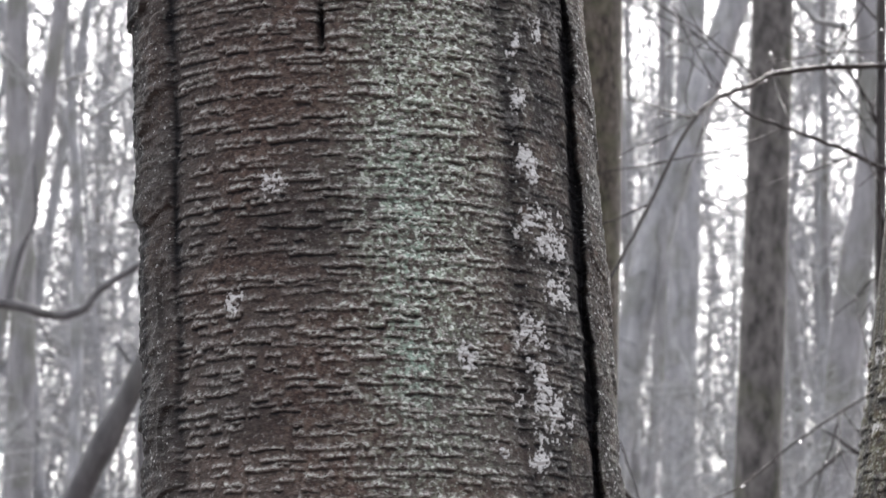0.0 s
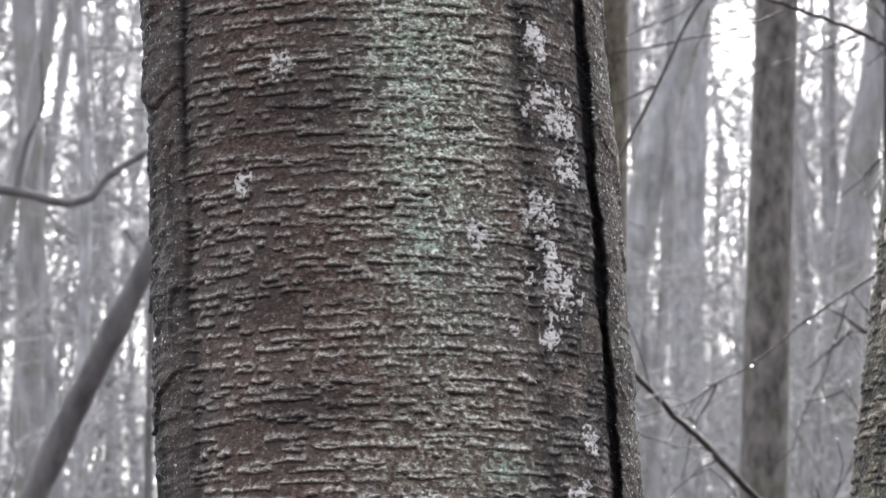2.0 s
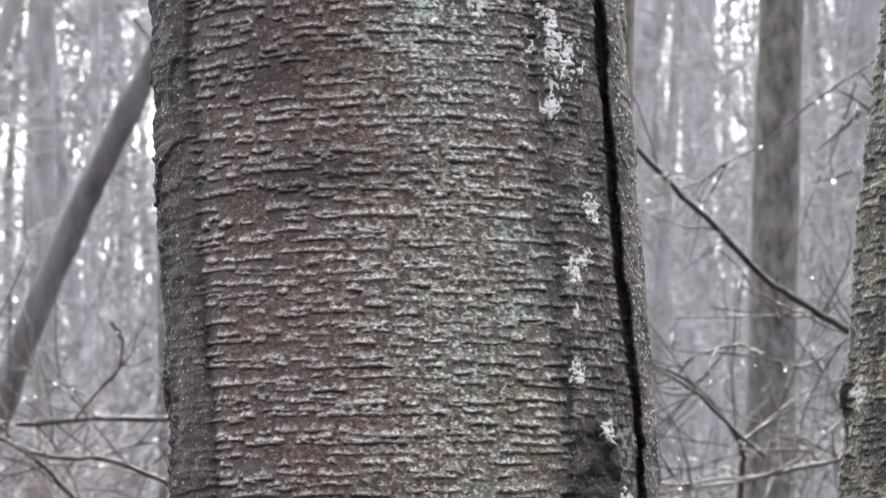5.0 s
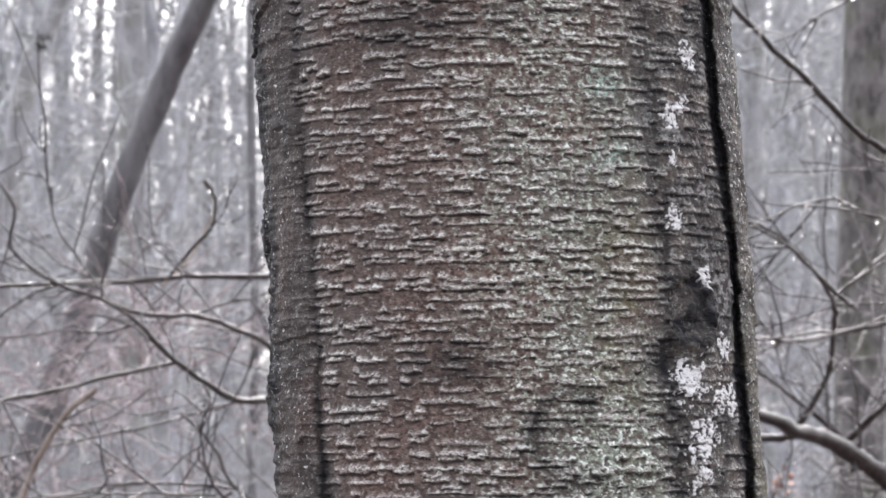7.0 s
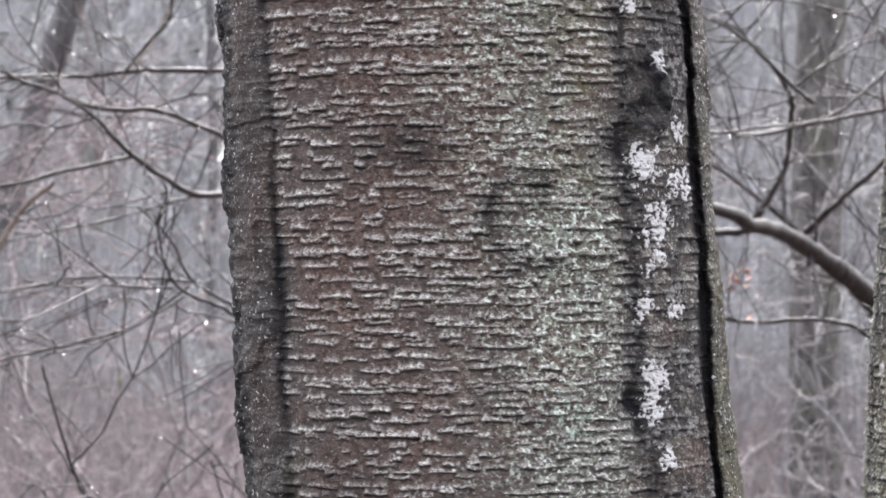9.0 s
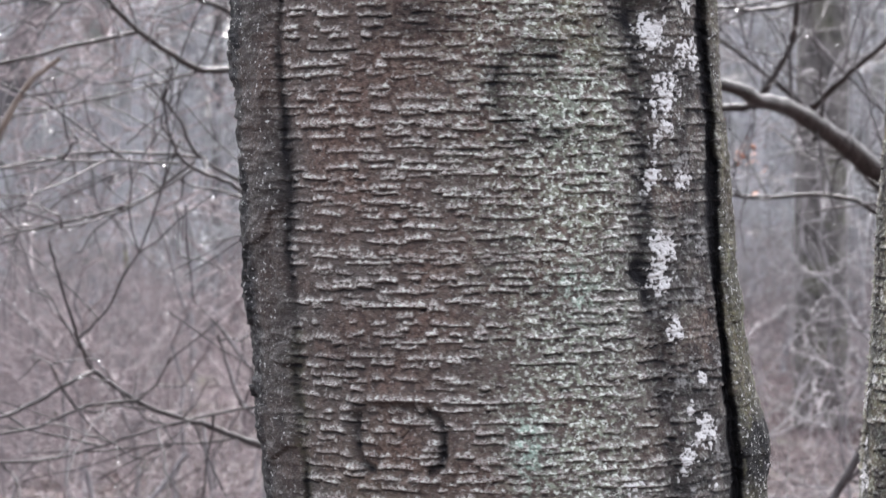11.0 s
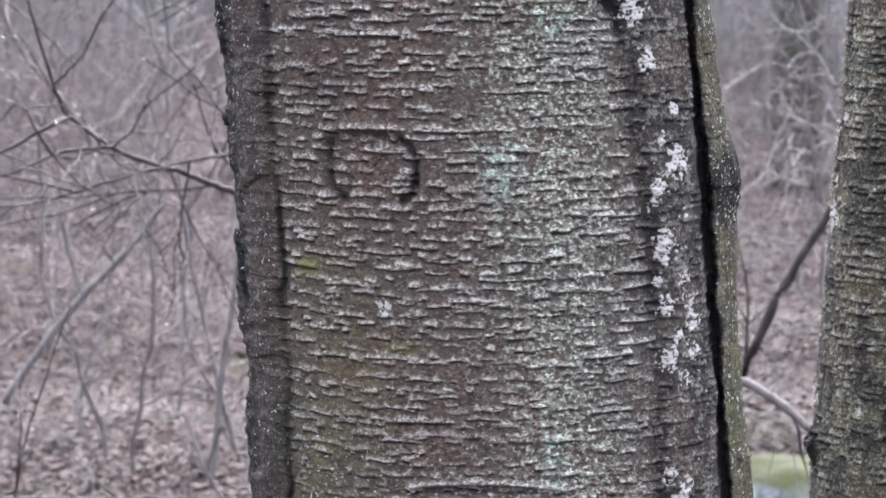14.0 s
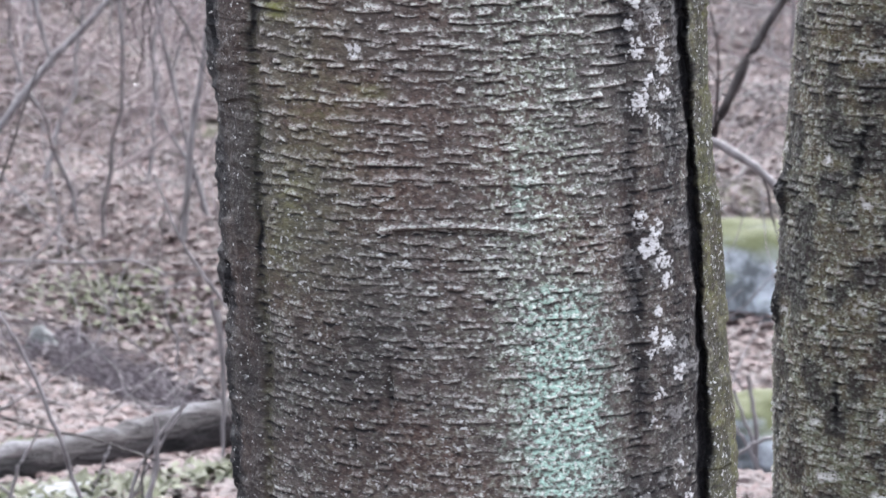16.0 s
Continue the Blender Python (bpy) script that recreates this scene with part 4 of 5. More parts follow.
grow(cane_plant, [(-0.811, 6.000, 2.296), (-0.779, 5.967, 2.231), (-0.819, 5.933, 2.122), (-0.858, 5.900, 2.058), (-0.91, 5.87, 2.00)], 0.0038, 0.0050)
finish(cane_plant, "dead_cane", "tan dry arching cane among bare brush", "plant stem", CANE)

dark_stick = Shrub(38, 0.25)
grow(dark_stick, [(0.45, 4.700, -0.62), (0.579, 4.700, 0.083), (0.726, 4.700, 0.365), (0.801, 4.700, 0.535), (0.878, 4.700, 0.669), (0.968, 4.700, 0.830), (1.08, 4.70, 1.02)], 0.0133, 0.0085)
finish(dark_stick, "dead_sapling", "thin dark wet dead sapling leaning between the trunks", "sapling", TWIG_WET)

brush_sticks = Shrub(35, 0.12)
grow(brush_sticks, [(-1.557, 8.400, -0.328), (-1.473, 8.400, -0.205), (-1.285, 8.400, 0.041), (-1.120, 8.400, 0.204), (-0.977, 8.400, 0.386)], 0.0160, 0.0090)
grow(brush_sticks, [(-1.339, 8.400, 0.324), (-1.303, 8.400, 0.163), (-1.265, 8.400, 0.031)], 0.0090, 0.0070)
grow(brush_sticks, [(0.573, 4.200, 0.452), (0.681, 4.200, 0.414), (0.738, 4.200, 0.382), (0.815, 4.200, 0.321), (0.906, 4.200, 0.242)], 0.0105, 0.0086)
grow(brush_sticks, [(-1.365, 7.000, -0.399), (-1.187, 7.000, -0.399), (-1.027, 7.000, -0.404), (-0.866, 7.000, -0.398), (-0.759, 7.000, -0.444)], 0.0052, 0.0035)
grow(brush_sticks, [(-0.557, 9.500, -1.449), (-0.690, 9.500, -1.124), (-0.755, 9.500, -0.848), (-0.852, 9.500, -0.506), (-0.926, 9.500, -0.167), (-0.988, 9.500, 0.145), (-1.018, 9.500, 0.411)], 0.0132, 0.0066)
grow(brush_sticks, [(-0.756, 9.800, -1.378), (-0.764, 9.800, -1.046), (-0.840, 9.800, -0.647), (-0.997, 9.800, -0.346), (-1.027, 9.800, -0.070), (-0.991, 9.800, 0.067)], 0.0102, 0.0057)
grow(brush_sticks, [(-0.838, 8.800, -0.671), (-0.801, 8.800, -0.264), (-0.744, 8.800, 0.096), (-0.721, 8.800, 0.347)], 0.0135, 0.0093)
grow(brush_sticks, [(-0.601, 3.200, -0.193), (-0.657, 3.200, -0.013), (-0.693, 3.200, 0.088), (-0.740, 3.200, 0.188), (-0.782, 3.200, 0.254), (-0.823, 3.200, 0.320)], 0.0047, 0.0026)
grow(brush_sticks, [(-0.384, 4.400, -0.035), (-0.461, 4.400, 0.072), (-0.525, 4.400, 0.178), (-0.575, 4.400, 0.310)], 0.0045, 0.0025)
grow(brush_sticks, [(-0.513, 3.400, -0.192), (-0.495, 3.400, -0.098), (-0.491, 3.400, -0.011)], 0.0049, 0.0038)
grow(brush_sticks, [(-0.547, 3.400, -0.180), (-0.477, 3.400, -0.052), (-0.431, 3.400, 0.018)], 0.0027, 0.0016)
grow(brush_sticks, [(-0.465, 4.900, -0.113), (-0.454, 4.900, -0.256), (-0.455, 4.900, -0.401), (-0.467, 4.900, -0.620)], 0.0061, 0.0041)
grow(brush_sticks, [(-0.637, 3.600, -0.205), (-0.622, 3.600, -0.162), (-0.603, 3.600, -0.114)], 0.0034, 0.0023)
grow(brush_sticks, [(-0.794, 3.400, -0.215), (-0.765, 3.400, -0.110), (-0.739, 3.400, -0.064), (-0.724, 3.400, -0.029)], 0.0038, 0.0022)
grow(brush_sticks, [(-0.839, 3.400, -0.124), (-0.786, 3.400, -0.166), (-0.773, 3.400, -0.180)], 0.0033, 0.0027)
grow(brush_sticks, [(-0.532, 4.400, -0.142), (-0.526, 4.400, -0.075), (-0.553, 4.400, -0.008), (-0.546, 4.400, 0.045)], 0.0032, 0.0019)
grow(brush_sticks, [(-0.514, 5.400, -0.187), (-0.492, 5.400, -0.309), (-0.486, 5.400, -0.432)], 0.0058, 0.0044)
grow(brush_sticks, [(0.853, 5.000, -0.300), (0.866, 5.000, -0.373), (0.877, 5.000, -0.443), (0.885, 5.010, -0.62)], 0.0050, 0.0058)
grow(brush_sticks, [(0.830, 5.100, -0.360), (0.857, 5.100, -0.442), (0.877, 5.100, -0.483), (0.900, 5.080, -0.62)], 0.0040, 0.0045)
grow(brush_sticks, [(0.790, 4.900, -0.500), (0.824, 4.900, -0.476), (0.864, 4.900, -0.447), (0.916, 4.900, -0.432), (0.980, 4.900, -0.42)], 0.0055, 0.0045)
grow(brush_sticks, [(0.822, 5.000, -0.428), (0.849, 5.000, -0.472), (0.875, 5.000, -0.522), (0.890, 5.000, -0.60)], 0.0045, 0.0050)
grow(brush_sticks, [(-0.488, 3.300, 0.016), (-0.483, 3.300, -0.061), (-0.489, 3.300, -0.107), (-0.507, 3.300, -0.164), (-0.53, 3.300, -0.36)], 0.0042, 0.0050)
grow(brush_sticks, [(-0.433, 3.350, 0.029), (-0.473, 3.350, -0.022), (-0.505, 3.350, -0.068), (-0.534, 3.350, -0.132), (-0.60, 3.350, -0.36)], 0.0030, 0.0040)
grow(brush_sticks, [(-0.327, 4.300, 0.819), (-0.462, 4.250, 0.900), (-0.490, 4.200, 0.943), (-0.516, 4.150, 1.040), (-0.524, 4.100, 1.074)], 0.0056, 0.0037)
finish(brush_sticks, "brush_pile", "tangle of pale and dark fallen sticks on leaf litter", "brush", TWIG_GREY, "stick")


# ---- single trees of the wood ----
def forest_tree(points, r0, r1, mat, label, seed, twig_mat, crown=True, spread=2.6):
    rng = np.random.RandomState(seed)
    root = thing("forest_tree", label, "tree", "trees of the wood")
    b = Bundle()
    line = b.add(points, r0, r1, 16, 8)
    part("trunk", b.mesh("trunk", mat), root)
    if crown:
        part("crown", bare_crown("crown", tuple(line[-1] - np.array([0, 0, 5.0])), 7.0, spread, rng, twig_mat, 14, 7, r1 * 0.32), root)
    return root


forest_tree([(2.84, 22, -1.0), (2.85, 22, 1.6), (2.97, 22, 5.2), (3.13, 22, 9.2), (3.25, 22, 15)], 0.225, 0.155, BARK_DARK, "tall dark wet straight tree trunk in the wood", 51, TWIG_FAR)
forest_tree([(3.85, 40, -1.0), (4.04, 40, 7.6), (4.27, 40, 14.8), (4.4, 40, 22)], 0.24, 0.17, BARK_HAZE_PALE, "tall tree trunk far in the wood, pale haze in its colour", 52, TWIG_FAR)
forest_tree([(2.0, 34, -1.0), (2.40, 34, 5.0), (2.86, 34, 8.3), (3.35, 34, 10.4), (4.19, 34, 12.9), (5.6, 34, 17)], 0.25, 0.17, BARK_HAZE_PALE, "forked tree leaning aside in the wood, pale haze in its colour", 53, TWIG_FAR)
forest_tree([(4.3, 30, -1.0), (4.85, 30, 7.3), (5.20, 30, 9.8), (5.20, 30, 11.7), (5.0, 30, 18)], 0.20, 0.13, BARK_HAZE_GREY, "grey bent tree trunk in the wood", 54, TWIG_FAR)
slim_tree = forest_tree([(0.43, 5, -0.8), (0.46, 5, 1.5), (0.492, 5, 3.0), (0.506, 5, 3.9), (0.52, 5, 8)], 0.084, 0.066, BARK_BROWN, "slim brown ridged tree trunk close behind the large trunk", 55, TWIG_GREY, False, 1.6)
part("crown", bare_crown("crown", (0.51, 5, 6.0), 4.0, 1.4, np.random.RandomState(58), TWIG_GREY, 9, 5, 0.022), slim_tree)
forest_tree([(-5.0, 40, -1), (-5.13, 40, 9.7), (-5.42, 40, 14.6), (-5.6, 40, 22)], 0.20, 0.13, BARK_HAZE_GREY, "grey straight tree trunk far in the wood", 56, TWIG_FAR)
forest_tree([(-5.0, 26, -1), (-4.47, 26, 4.5), (-4.1, 26, 5.83), (-3.4, 26, 8.5), (-2.9, 26, 14)], 0.12, 0.07, BARK_HAZE_GREY, "grey forked leaning tree in the wood", 57, TWIG_FAR)
forest_tree([(-3.09, 36, -1.0), (-3.08, 36, 0.8), (-3.04, 36, 3.2), (-3.10, 36, 7.0), (-3.00, 36, 13)], 0.075, 0.04, BARK_MID, "slender grey-brown tree trunk standing in the litter", 59, TWIG_FAR, True, 1.6)

leaner = Shrub(36)
grow(leaner, [(-4.22, 22.000, 0.450), (-3.407, 21.667, 2.316), (-3.029, 21.333, 3.357), (-2.557, 21.000, 4.417), (-2.222, 20.667, 5.020), (-1.683, 20.333, 6.077), (-1.324, 20.000, 6.939)], 0.1303, 0.0784)
lean_root = thing("leaning_tree", "dark wet tree leaning at a steep slant in the wood", "tree", "trees of the wood")
part("trunk", leaner.main[0].mesh("trunk", BARK_MID), lean_root)
part("crown", bare_crown("crown", (-1.6, 20.2, 8.6), 3.0, 2.4, np.random.RandomState(41), TWIG_FAR, 10, 6, 0.03), lean_root)
hanging = Shrub(37)
grow(hanging, [(-6.2, 24, -1), (-6.1, 24, 4), (-5.6, 24, 7.2), (-4.6, 24, 7.47)], 0.11, 0.055)
grow(hanging, [(-3.972, 24.000, 6.993), (-3.526, 24.000, 6.946), (-3.229, 24.000, 6.898), (-2.931, 24.000, 6.825), (-2.686, 24.000, 6.878), (-2.542, 24.000, 7.056), (-2.202, 24.000, 7.287), (-1.761, 24.000, 7.519)], 0.0535, 0.0219)
grow(hanging, [(-3.329, 24.000, 6.938), (-3.306, 24.000, 7.150), (-3.245, 24.000, 7.404), (-3.130, 24.000, 7.711), (-3.169, 24.000, 8.171)], 0.0365, 0.0146)
hang_root = thing("forest_tree", "grey tree with one low sagging dark limb", "tree", "trees of the wood")
for b_ in hanging.main:
    part("limb", b_.mesh("limb", BARK_MID), hang_root)


# ---- the wood behind: many bare trees ----
def wood():
    rng = np.random.RandomState(77)
    kinds = []
    for i in range(8):
        mat = (BARK_HAZE_GREY, BARK_HAZE_PALE, BARK_HAZE_PALE, BARK_HAZE_GREY)[i % 4]
        root = thing("forest_tree", ("slender grey bare forest tree", "haze-paled bare forest tree")[i % 2] + " standing in the wood", "tree", "trees of the wood")
        b = Bundle()
        h = rng.uniform(13, 20)
        r = rng.uniform(0.045, 0.13)
        bend = rng.normal(0, 0.25, (4, 2))
        pts = [(0, 0, -0.6), (bend[0, 0], bend[0, 1], h * 0.3), (bend[1, 0], bend[1, 1], h * 0.6), (bend[2, 0] * 1.6, bend[2, 1] * 1.6, h)]
        b.add(pts, r, r * 0.35, 9, 6, 0.01, rng)
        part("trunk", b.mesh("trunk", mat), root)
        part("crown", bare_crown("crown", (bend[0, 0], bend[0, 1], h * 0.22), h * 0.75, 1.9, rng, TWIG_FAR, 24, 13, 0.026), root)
        kinds.append(root)
    used = set()
    for k in range(100):
        side = -1 if k % 2 else 1
        y = rng.uniform(26, 80)
        x = side * (y + 2.5) * rng.uniform(0.035, 0.20)
        if k % 4 == 1 and k < 60:
            continue
        if k >= 60:
            a, d = rng.uniform(0, 6.28), rng.uniform(6, 30)
            x, y = d * math.cos(a), -abs(d * math.sin(a)) - 4
            if abs(x) < 2.5:
                continue
        m = pose(x, y, float(ground_height(x, y)), rng.normal(0, 2), rng.normal(0, 2), rng.uniform(0, 360))
        i = rng.randint(8)
        if i in used:
            copy_thing(kinds[i], m)
        else:
            kinds[i].matrix_basis = m
            used.add(i)


wood()


def fine_twigs(paths, r0, r1, sides=3):
    """Places and quads of many thin twigs at once; paths: twigs x points x 3."""
    n, k, _ = paths.shape
    a = np.arange(sides) * 2 * np.pi / sides
    rad = np.linspace(0, 1, k)[None] * (r1 - r0)[:, None] + r0[:, None]
    ring = np.stack([np.cos(a), 0.5 * np.sin(a), np.sin(a)], -1)
    v = paths[:, :, None] + rad[:, :, None, None] * ring
    t, i, j = np.meshgrid(np.arange(n), np.arange(k - 1), np.arange(sides), indexing="ij")
    jn = (j + 1) % sides
    o = t * k * sides
    f = np.stack([o + i * sides + j, o + i * sides + jn, o + (i + 1) * sides + jn, o + (i + 1) * sides + j], -1)
    return v.reshape(-1, 3), f.reshape(-1, 4)


def far_wood():
    """The wood beyond, where single trees can no longer be told apart: slim stems, and nets of twigs thinned by view
    angle to show sky between clumps.
    """
    rng = np.random.RandomState(78)
    n, m = 190, 230
    y = rng.uniform(40, 110, n)
    bearing = rng.uniform(0.035, 0.19, n) * np.where(np.arange(n) % 2, 1, -1)
    x = (y + 2.5) * bearing
    h, r = rng.uniform(16, 32, n), 0.03 + 0.10 * rng.rand(n) ** 2
    d = rng.normal(0, 0.06, (n, 2)) * h[:, None]
    bow = rng.normal(0, 0.22, (n, 6, 2))
    t = np.linspace(0, 1, 6)
    stem = np.stack([x[:, None] + d[:, :1] * t**1.4 + bow[:, :, 0], y[:, None] + d[:, 1:] * t, -1.2 + (h[:, None] + 1.2) * t], -1)
    v1, f1 = fine_twigs(stem, r, r * 0.3, 5)
    z0 = h[:, None] * rng.uniform(0.05, 1.0, (n, m)) ** 0.8
    q = np.stack([x[:, None] + d[:, :1] * (z0 / h[:, None]) ** 1.4, y[:, None] + d[:, 1:] * z0 / h[:, None], z0], -1).reshape(-1, 3)
    e = np.stack([rng.normal(0, 1.7, n * m), rng.normal(0, 0.5, n * m), rng.normal(0.5, 1.1, n * m)], -1)
    steps = np.linspace(0, 1, 5)[None, :, None]
    path = q[:, None] + e[:, None] * steps + np.cumsum(rng.normal(0, 0.16, (n * m, 5, 3)), axis=1) * (steps > 0)
    # twigs left out by bearing and rise from the camera, to open sky gaps in its view
    half = path[:, 2]
    aside = half[:, 0] / (half[:, 1] + 2.5)
    rise = (half[:, 2] - 1.5) / (half[:, 1] + 2.5)
    view_clump = 0.6 * vnoise(aside * 170 + 60, rise * 95 + 9, 79) + 0.4 * vnoise(aside * 420 + 60, rise * 300 + 9, 80)
    start = np.where(aside < 0, 0.085, 0.10)
    bare = (view_clump > np.where(aside < 0, np.where(rise < 0.16, 0.46, 0.60), 0.51)) & (rng.rand(n * m) < np.clip((rise - start) * 30, 0, 0.93))
    path = path[~bare]
    r0 = rng.uniform(0.008, 0.028, len(path))
    v2, f2 = fine_twigs(path, r0, r0 * 0.5)
    # low thicket between the stems
    c = 8000
    ty = rng.uniform(50, 115, c)
    tx = (ty + 2.5) * rng.uniform(0.03, 0.19, c) * np.where(np.arange(c) % 2, 1, -1)
    high = rng.uniform(0.8, 5.0, c)
    rise = np.stack([rng.normal(0, 0.35, c) * high, rng.normal(0, 0.3, c), high], -1)
    low = np.stack([tx, ty, ground_height(tx, ty)], -1)
    path = low[:, None] + rise[:, None] * steps + np.cumsum(rng.normal(0, 0.10, (c, 5, 3)), axis=1) * (steps > 0)
    r0 = rng.uniform(0.012, 0.032, c)
    v3, f3 = fine_twigs(path, r0, r0 * 0.5)
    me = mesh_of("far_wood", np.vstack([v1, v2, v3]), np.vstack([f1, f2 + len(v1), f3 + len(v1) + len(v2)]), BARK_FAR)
    tagged(new("far_wood", me), "distant bare wood in rain, haze painted into its bark", "woods", kind="stuff")


far_wood()


# ---- brush on the forest floor ----
def brush():
    rng = np.random.RandomState(88)
    kinds = []
    for i in range(6):
        root = thing("shrub", "bare tangled grey brush on the forest floor", "shrub", "bare brush")
        b = Bundle()
        for _ in range(9):
            a = rng.uniform(0, 6.28)
            top = rng.uniform(0.6, 1.7)
            d = np.array([math.cos(a), math.sin(a), 0]) * rng.uniform(0.1, 0.8)
            line = b.add([(0, 0, -0.05), d * 0.3 + [0, 0, top * 0.45], d + [0, 0, top]], rng.uniform(0.004, 0.009), 0.0025, 4, 4, 0.02, rng)
            for _ in range(7):
                q = line[rng.randint(2, len(line))]
                e = rng.normal(0, 0.3, 3) + [0, 0, 0.1]
                tw = b.add([q, q + e * 0.5 + rng.normal(0, 0.04, 3), q + e], 0.0035, 0.0020, 3, 2, 0.01, rng)
                for _ in range(2):
                    q2, e2 = tw[rng.randint(1, len(tw))], rng.normal(0, 0.14, 3)
                    b.add([q2, q2 + e2], 0.0026, 0.0016, 3, 1)
        part("stem_tangle", b.mesh("stem_tangle", (TWIG_GREY, TWIG_BRUSH)[i % 2]), root)["kind"] = "stuff"
        kinds.append(root)
    used = set()
    for k in range(90):
        side = -1 if k % 2 else 1
        y = 18.0 + 22 * rng.rand()
        x = side * (y + 2.5) * rng.uniform(0.04, 0.19)
        m = pose(x, y, float(ground_height(x, y)), rng.normal(0, 8), rng.normal(0, 8), rng.uniform(0, 360))
        i = rng.randint(6)
        if i in used:
            copy_thing(kinds[i], m)
        else:
            kinds[i].matrix_basis = m
            used.add(i)


brush()


def young_trees():
    """Thin young trees whose fine twigs fill the middle distance."""
    rng = np.random.RandomState(89)
    kinds = []
    for i in range(8):
        tall = i >= 4
        root = thing("sapling", ("thin bare grey sapling with a net of wet twigs", "tall slender bare young tree with a haze of fine twigs")[tall], "sapling", "young trees")
        stem, net = Bundle(), Bundle()
        h = rng.uniform(6.0, 8.5) if tall else rng.uniform(2.6, 3.6)
        pts = [(0, 0, -0.1), (rng.normal(0, 0.25), 0, h * 0.35), (rng.normal(0, 0.4), 0, h * 0.7), (rng.normal(0, 0.5), rng.normal(0, 0.2), h)]
        line = stem.add(pts, 0.030 if tall else 0.010, 0.006 if tall else 0.003, 6, 8, 0.02, rng)
        for _ in range(70 if tall else 34):
            q = line[rng.randint(3, len(line))]
            a = rng.uniform(0, 6.28)
            e = np.array([math.cos(a), math.sin(a), rng.uniform(-0.1, 0.8)]) * rng.uniform(0.3, 0.8) * (1.7 if tall else 1.0)
            tw = net.add([q, q + e * 0.5 + rng.normal(0, 0.05, 3), q + e + rng.normal(0, 0.05, 3)], 0.008 if tall else 0.0045, 0.0035 if tall else 0.0022, 4, 3, 0.012, rng)
            for _ in range(5):
                q2 = tw[rng.randint(1, len(tw))]
                e2 = e * rng.uniform(0.1, 0.5) + rng.normal(0, 0.22 if tall else 0.13, 3)
                net.add([q2, q2 + e2 * 0.5 + rng.normal(0, 0.02, 3), q2 + e2], 0.0045 if tall else 0.0028, 0.0025 if tall else 0.0016, 3, 2, 0.006, rng)
        part("stem", stem.mesh("stem", BARK_HAZE_GREY if tall else TWIG_GREY), root)
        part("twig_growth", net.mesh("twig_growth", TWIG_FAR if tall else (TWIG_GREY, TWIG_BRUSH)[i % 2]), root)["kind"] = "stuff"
        kinds.append(root)
    for k in range(28):
        tall = k % 8 >= 4
        side = -1 if (k % 2 if not tall else k % 8 == 7) else 1
        y = rng.uniform(23, 31) if tall else rng.uniform(9, 17)
        x = side * (y + 2.5) * rng.uniform(0.075, 0.16)
        m = pose(x, y, float(ground_height(x, y)), rng.normal(0, 5), rng.normal(0, 5), rng.uniform(0, 360))
        if k < 8:
            kinds[k].matrix_basis = m
        else:
            copy_thing(kinds[k % 8], m)


young_trees()


def leaf_litter():
    rng = np.random.RandomState(99)
    n = 92000
    y = 1.5 + 22 * rng.rand(n) ** 1.4
    x = (y + 2.6) * rng.uniform(-0.20, 0.20, n)
    z = ground_height(x, y) + 0.022 + rng.rand(n) * 0.012
    w, l = rng.uniform(0.010, 0.024, n), rng.uniform(0.016, 0.042, n)
    far = np.arange(n) >= 62000
    turn_a, reach = rng.uniform(0, 6.283, n), 13 * np.sqrt(rng.rand(n))
    x, y = np.where(far, reach * np.cos(turn_a), x), np.where(far, reach * np.sin(turn_a), y)
    z = ground_height(x, y) + 0.022 + rng.rand(n) * 0.012
    outline = np.array([(-1, 0, 0.006), (-0.3, -1, 0.004), (0.5, -0.8, 0.008), (1, 0, 0), (0.5, 0.8, 0.01), (-0.3, 1, 0.006)])
    p = np.stack([outline[None, :, 0] * l[:, None], outline[None, :, 1] * w[:, None], outline[None, :, 2] + 0 * w[:, None]], -1)
    turn = rng.uniform(0, 6.28, n)[:, None]
    ax, ay = rng.normal(0, 0.12, n)[:, None], rng.normal(0, 0.12, n)[:, None]
    px, py, pz = p[..., 0], p[..., 1], p[..., 2] + p[..., 0] * np.sin(ax) + p[..., 1] * np.sin(ay)
    v = np.stack([px * np.cos(turn) - py * np.sin(turn) + x[:, None], px * np.sin(turn) + py * np.cos(turn) + y[:, None], pz + z[:, None]], -1)
    o = 6 * np.arange(n)[:, None]
    f = np.concatenate([o + np.array([[0, 1, 4, 5]]), o + np.array([[1, 2, 3, 4]])])
    tagged(new("leaf_litter", mesh_of("leaf_litter", v.reshape(-1, 3), f, LEAF, False)), "wet fallen brown and russet leaves on the ground", "leaves", kind="stuff")


leaf_litter()


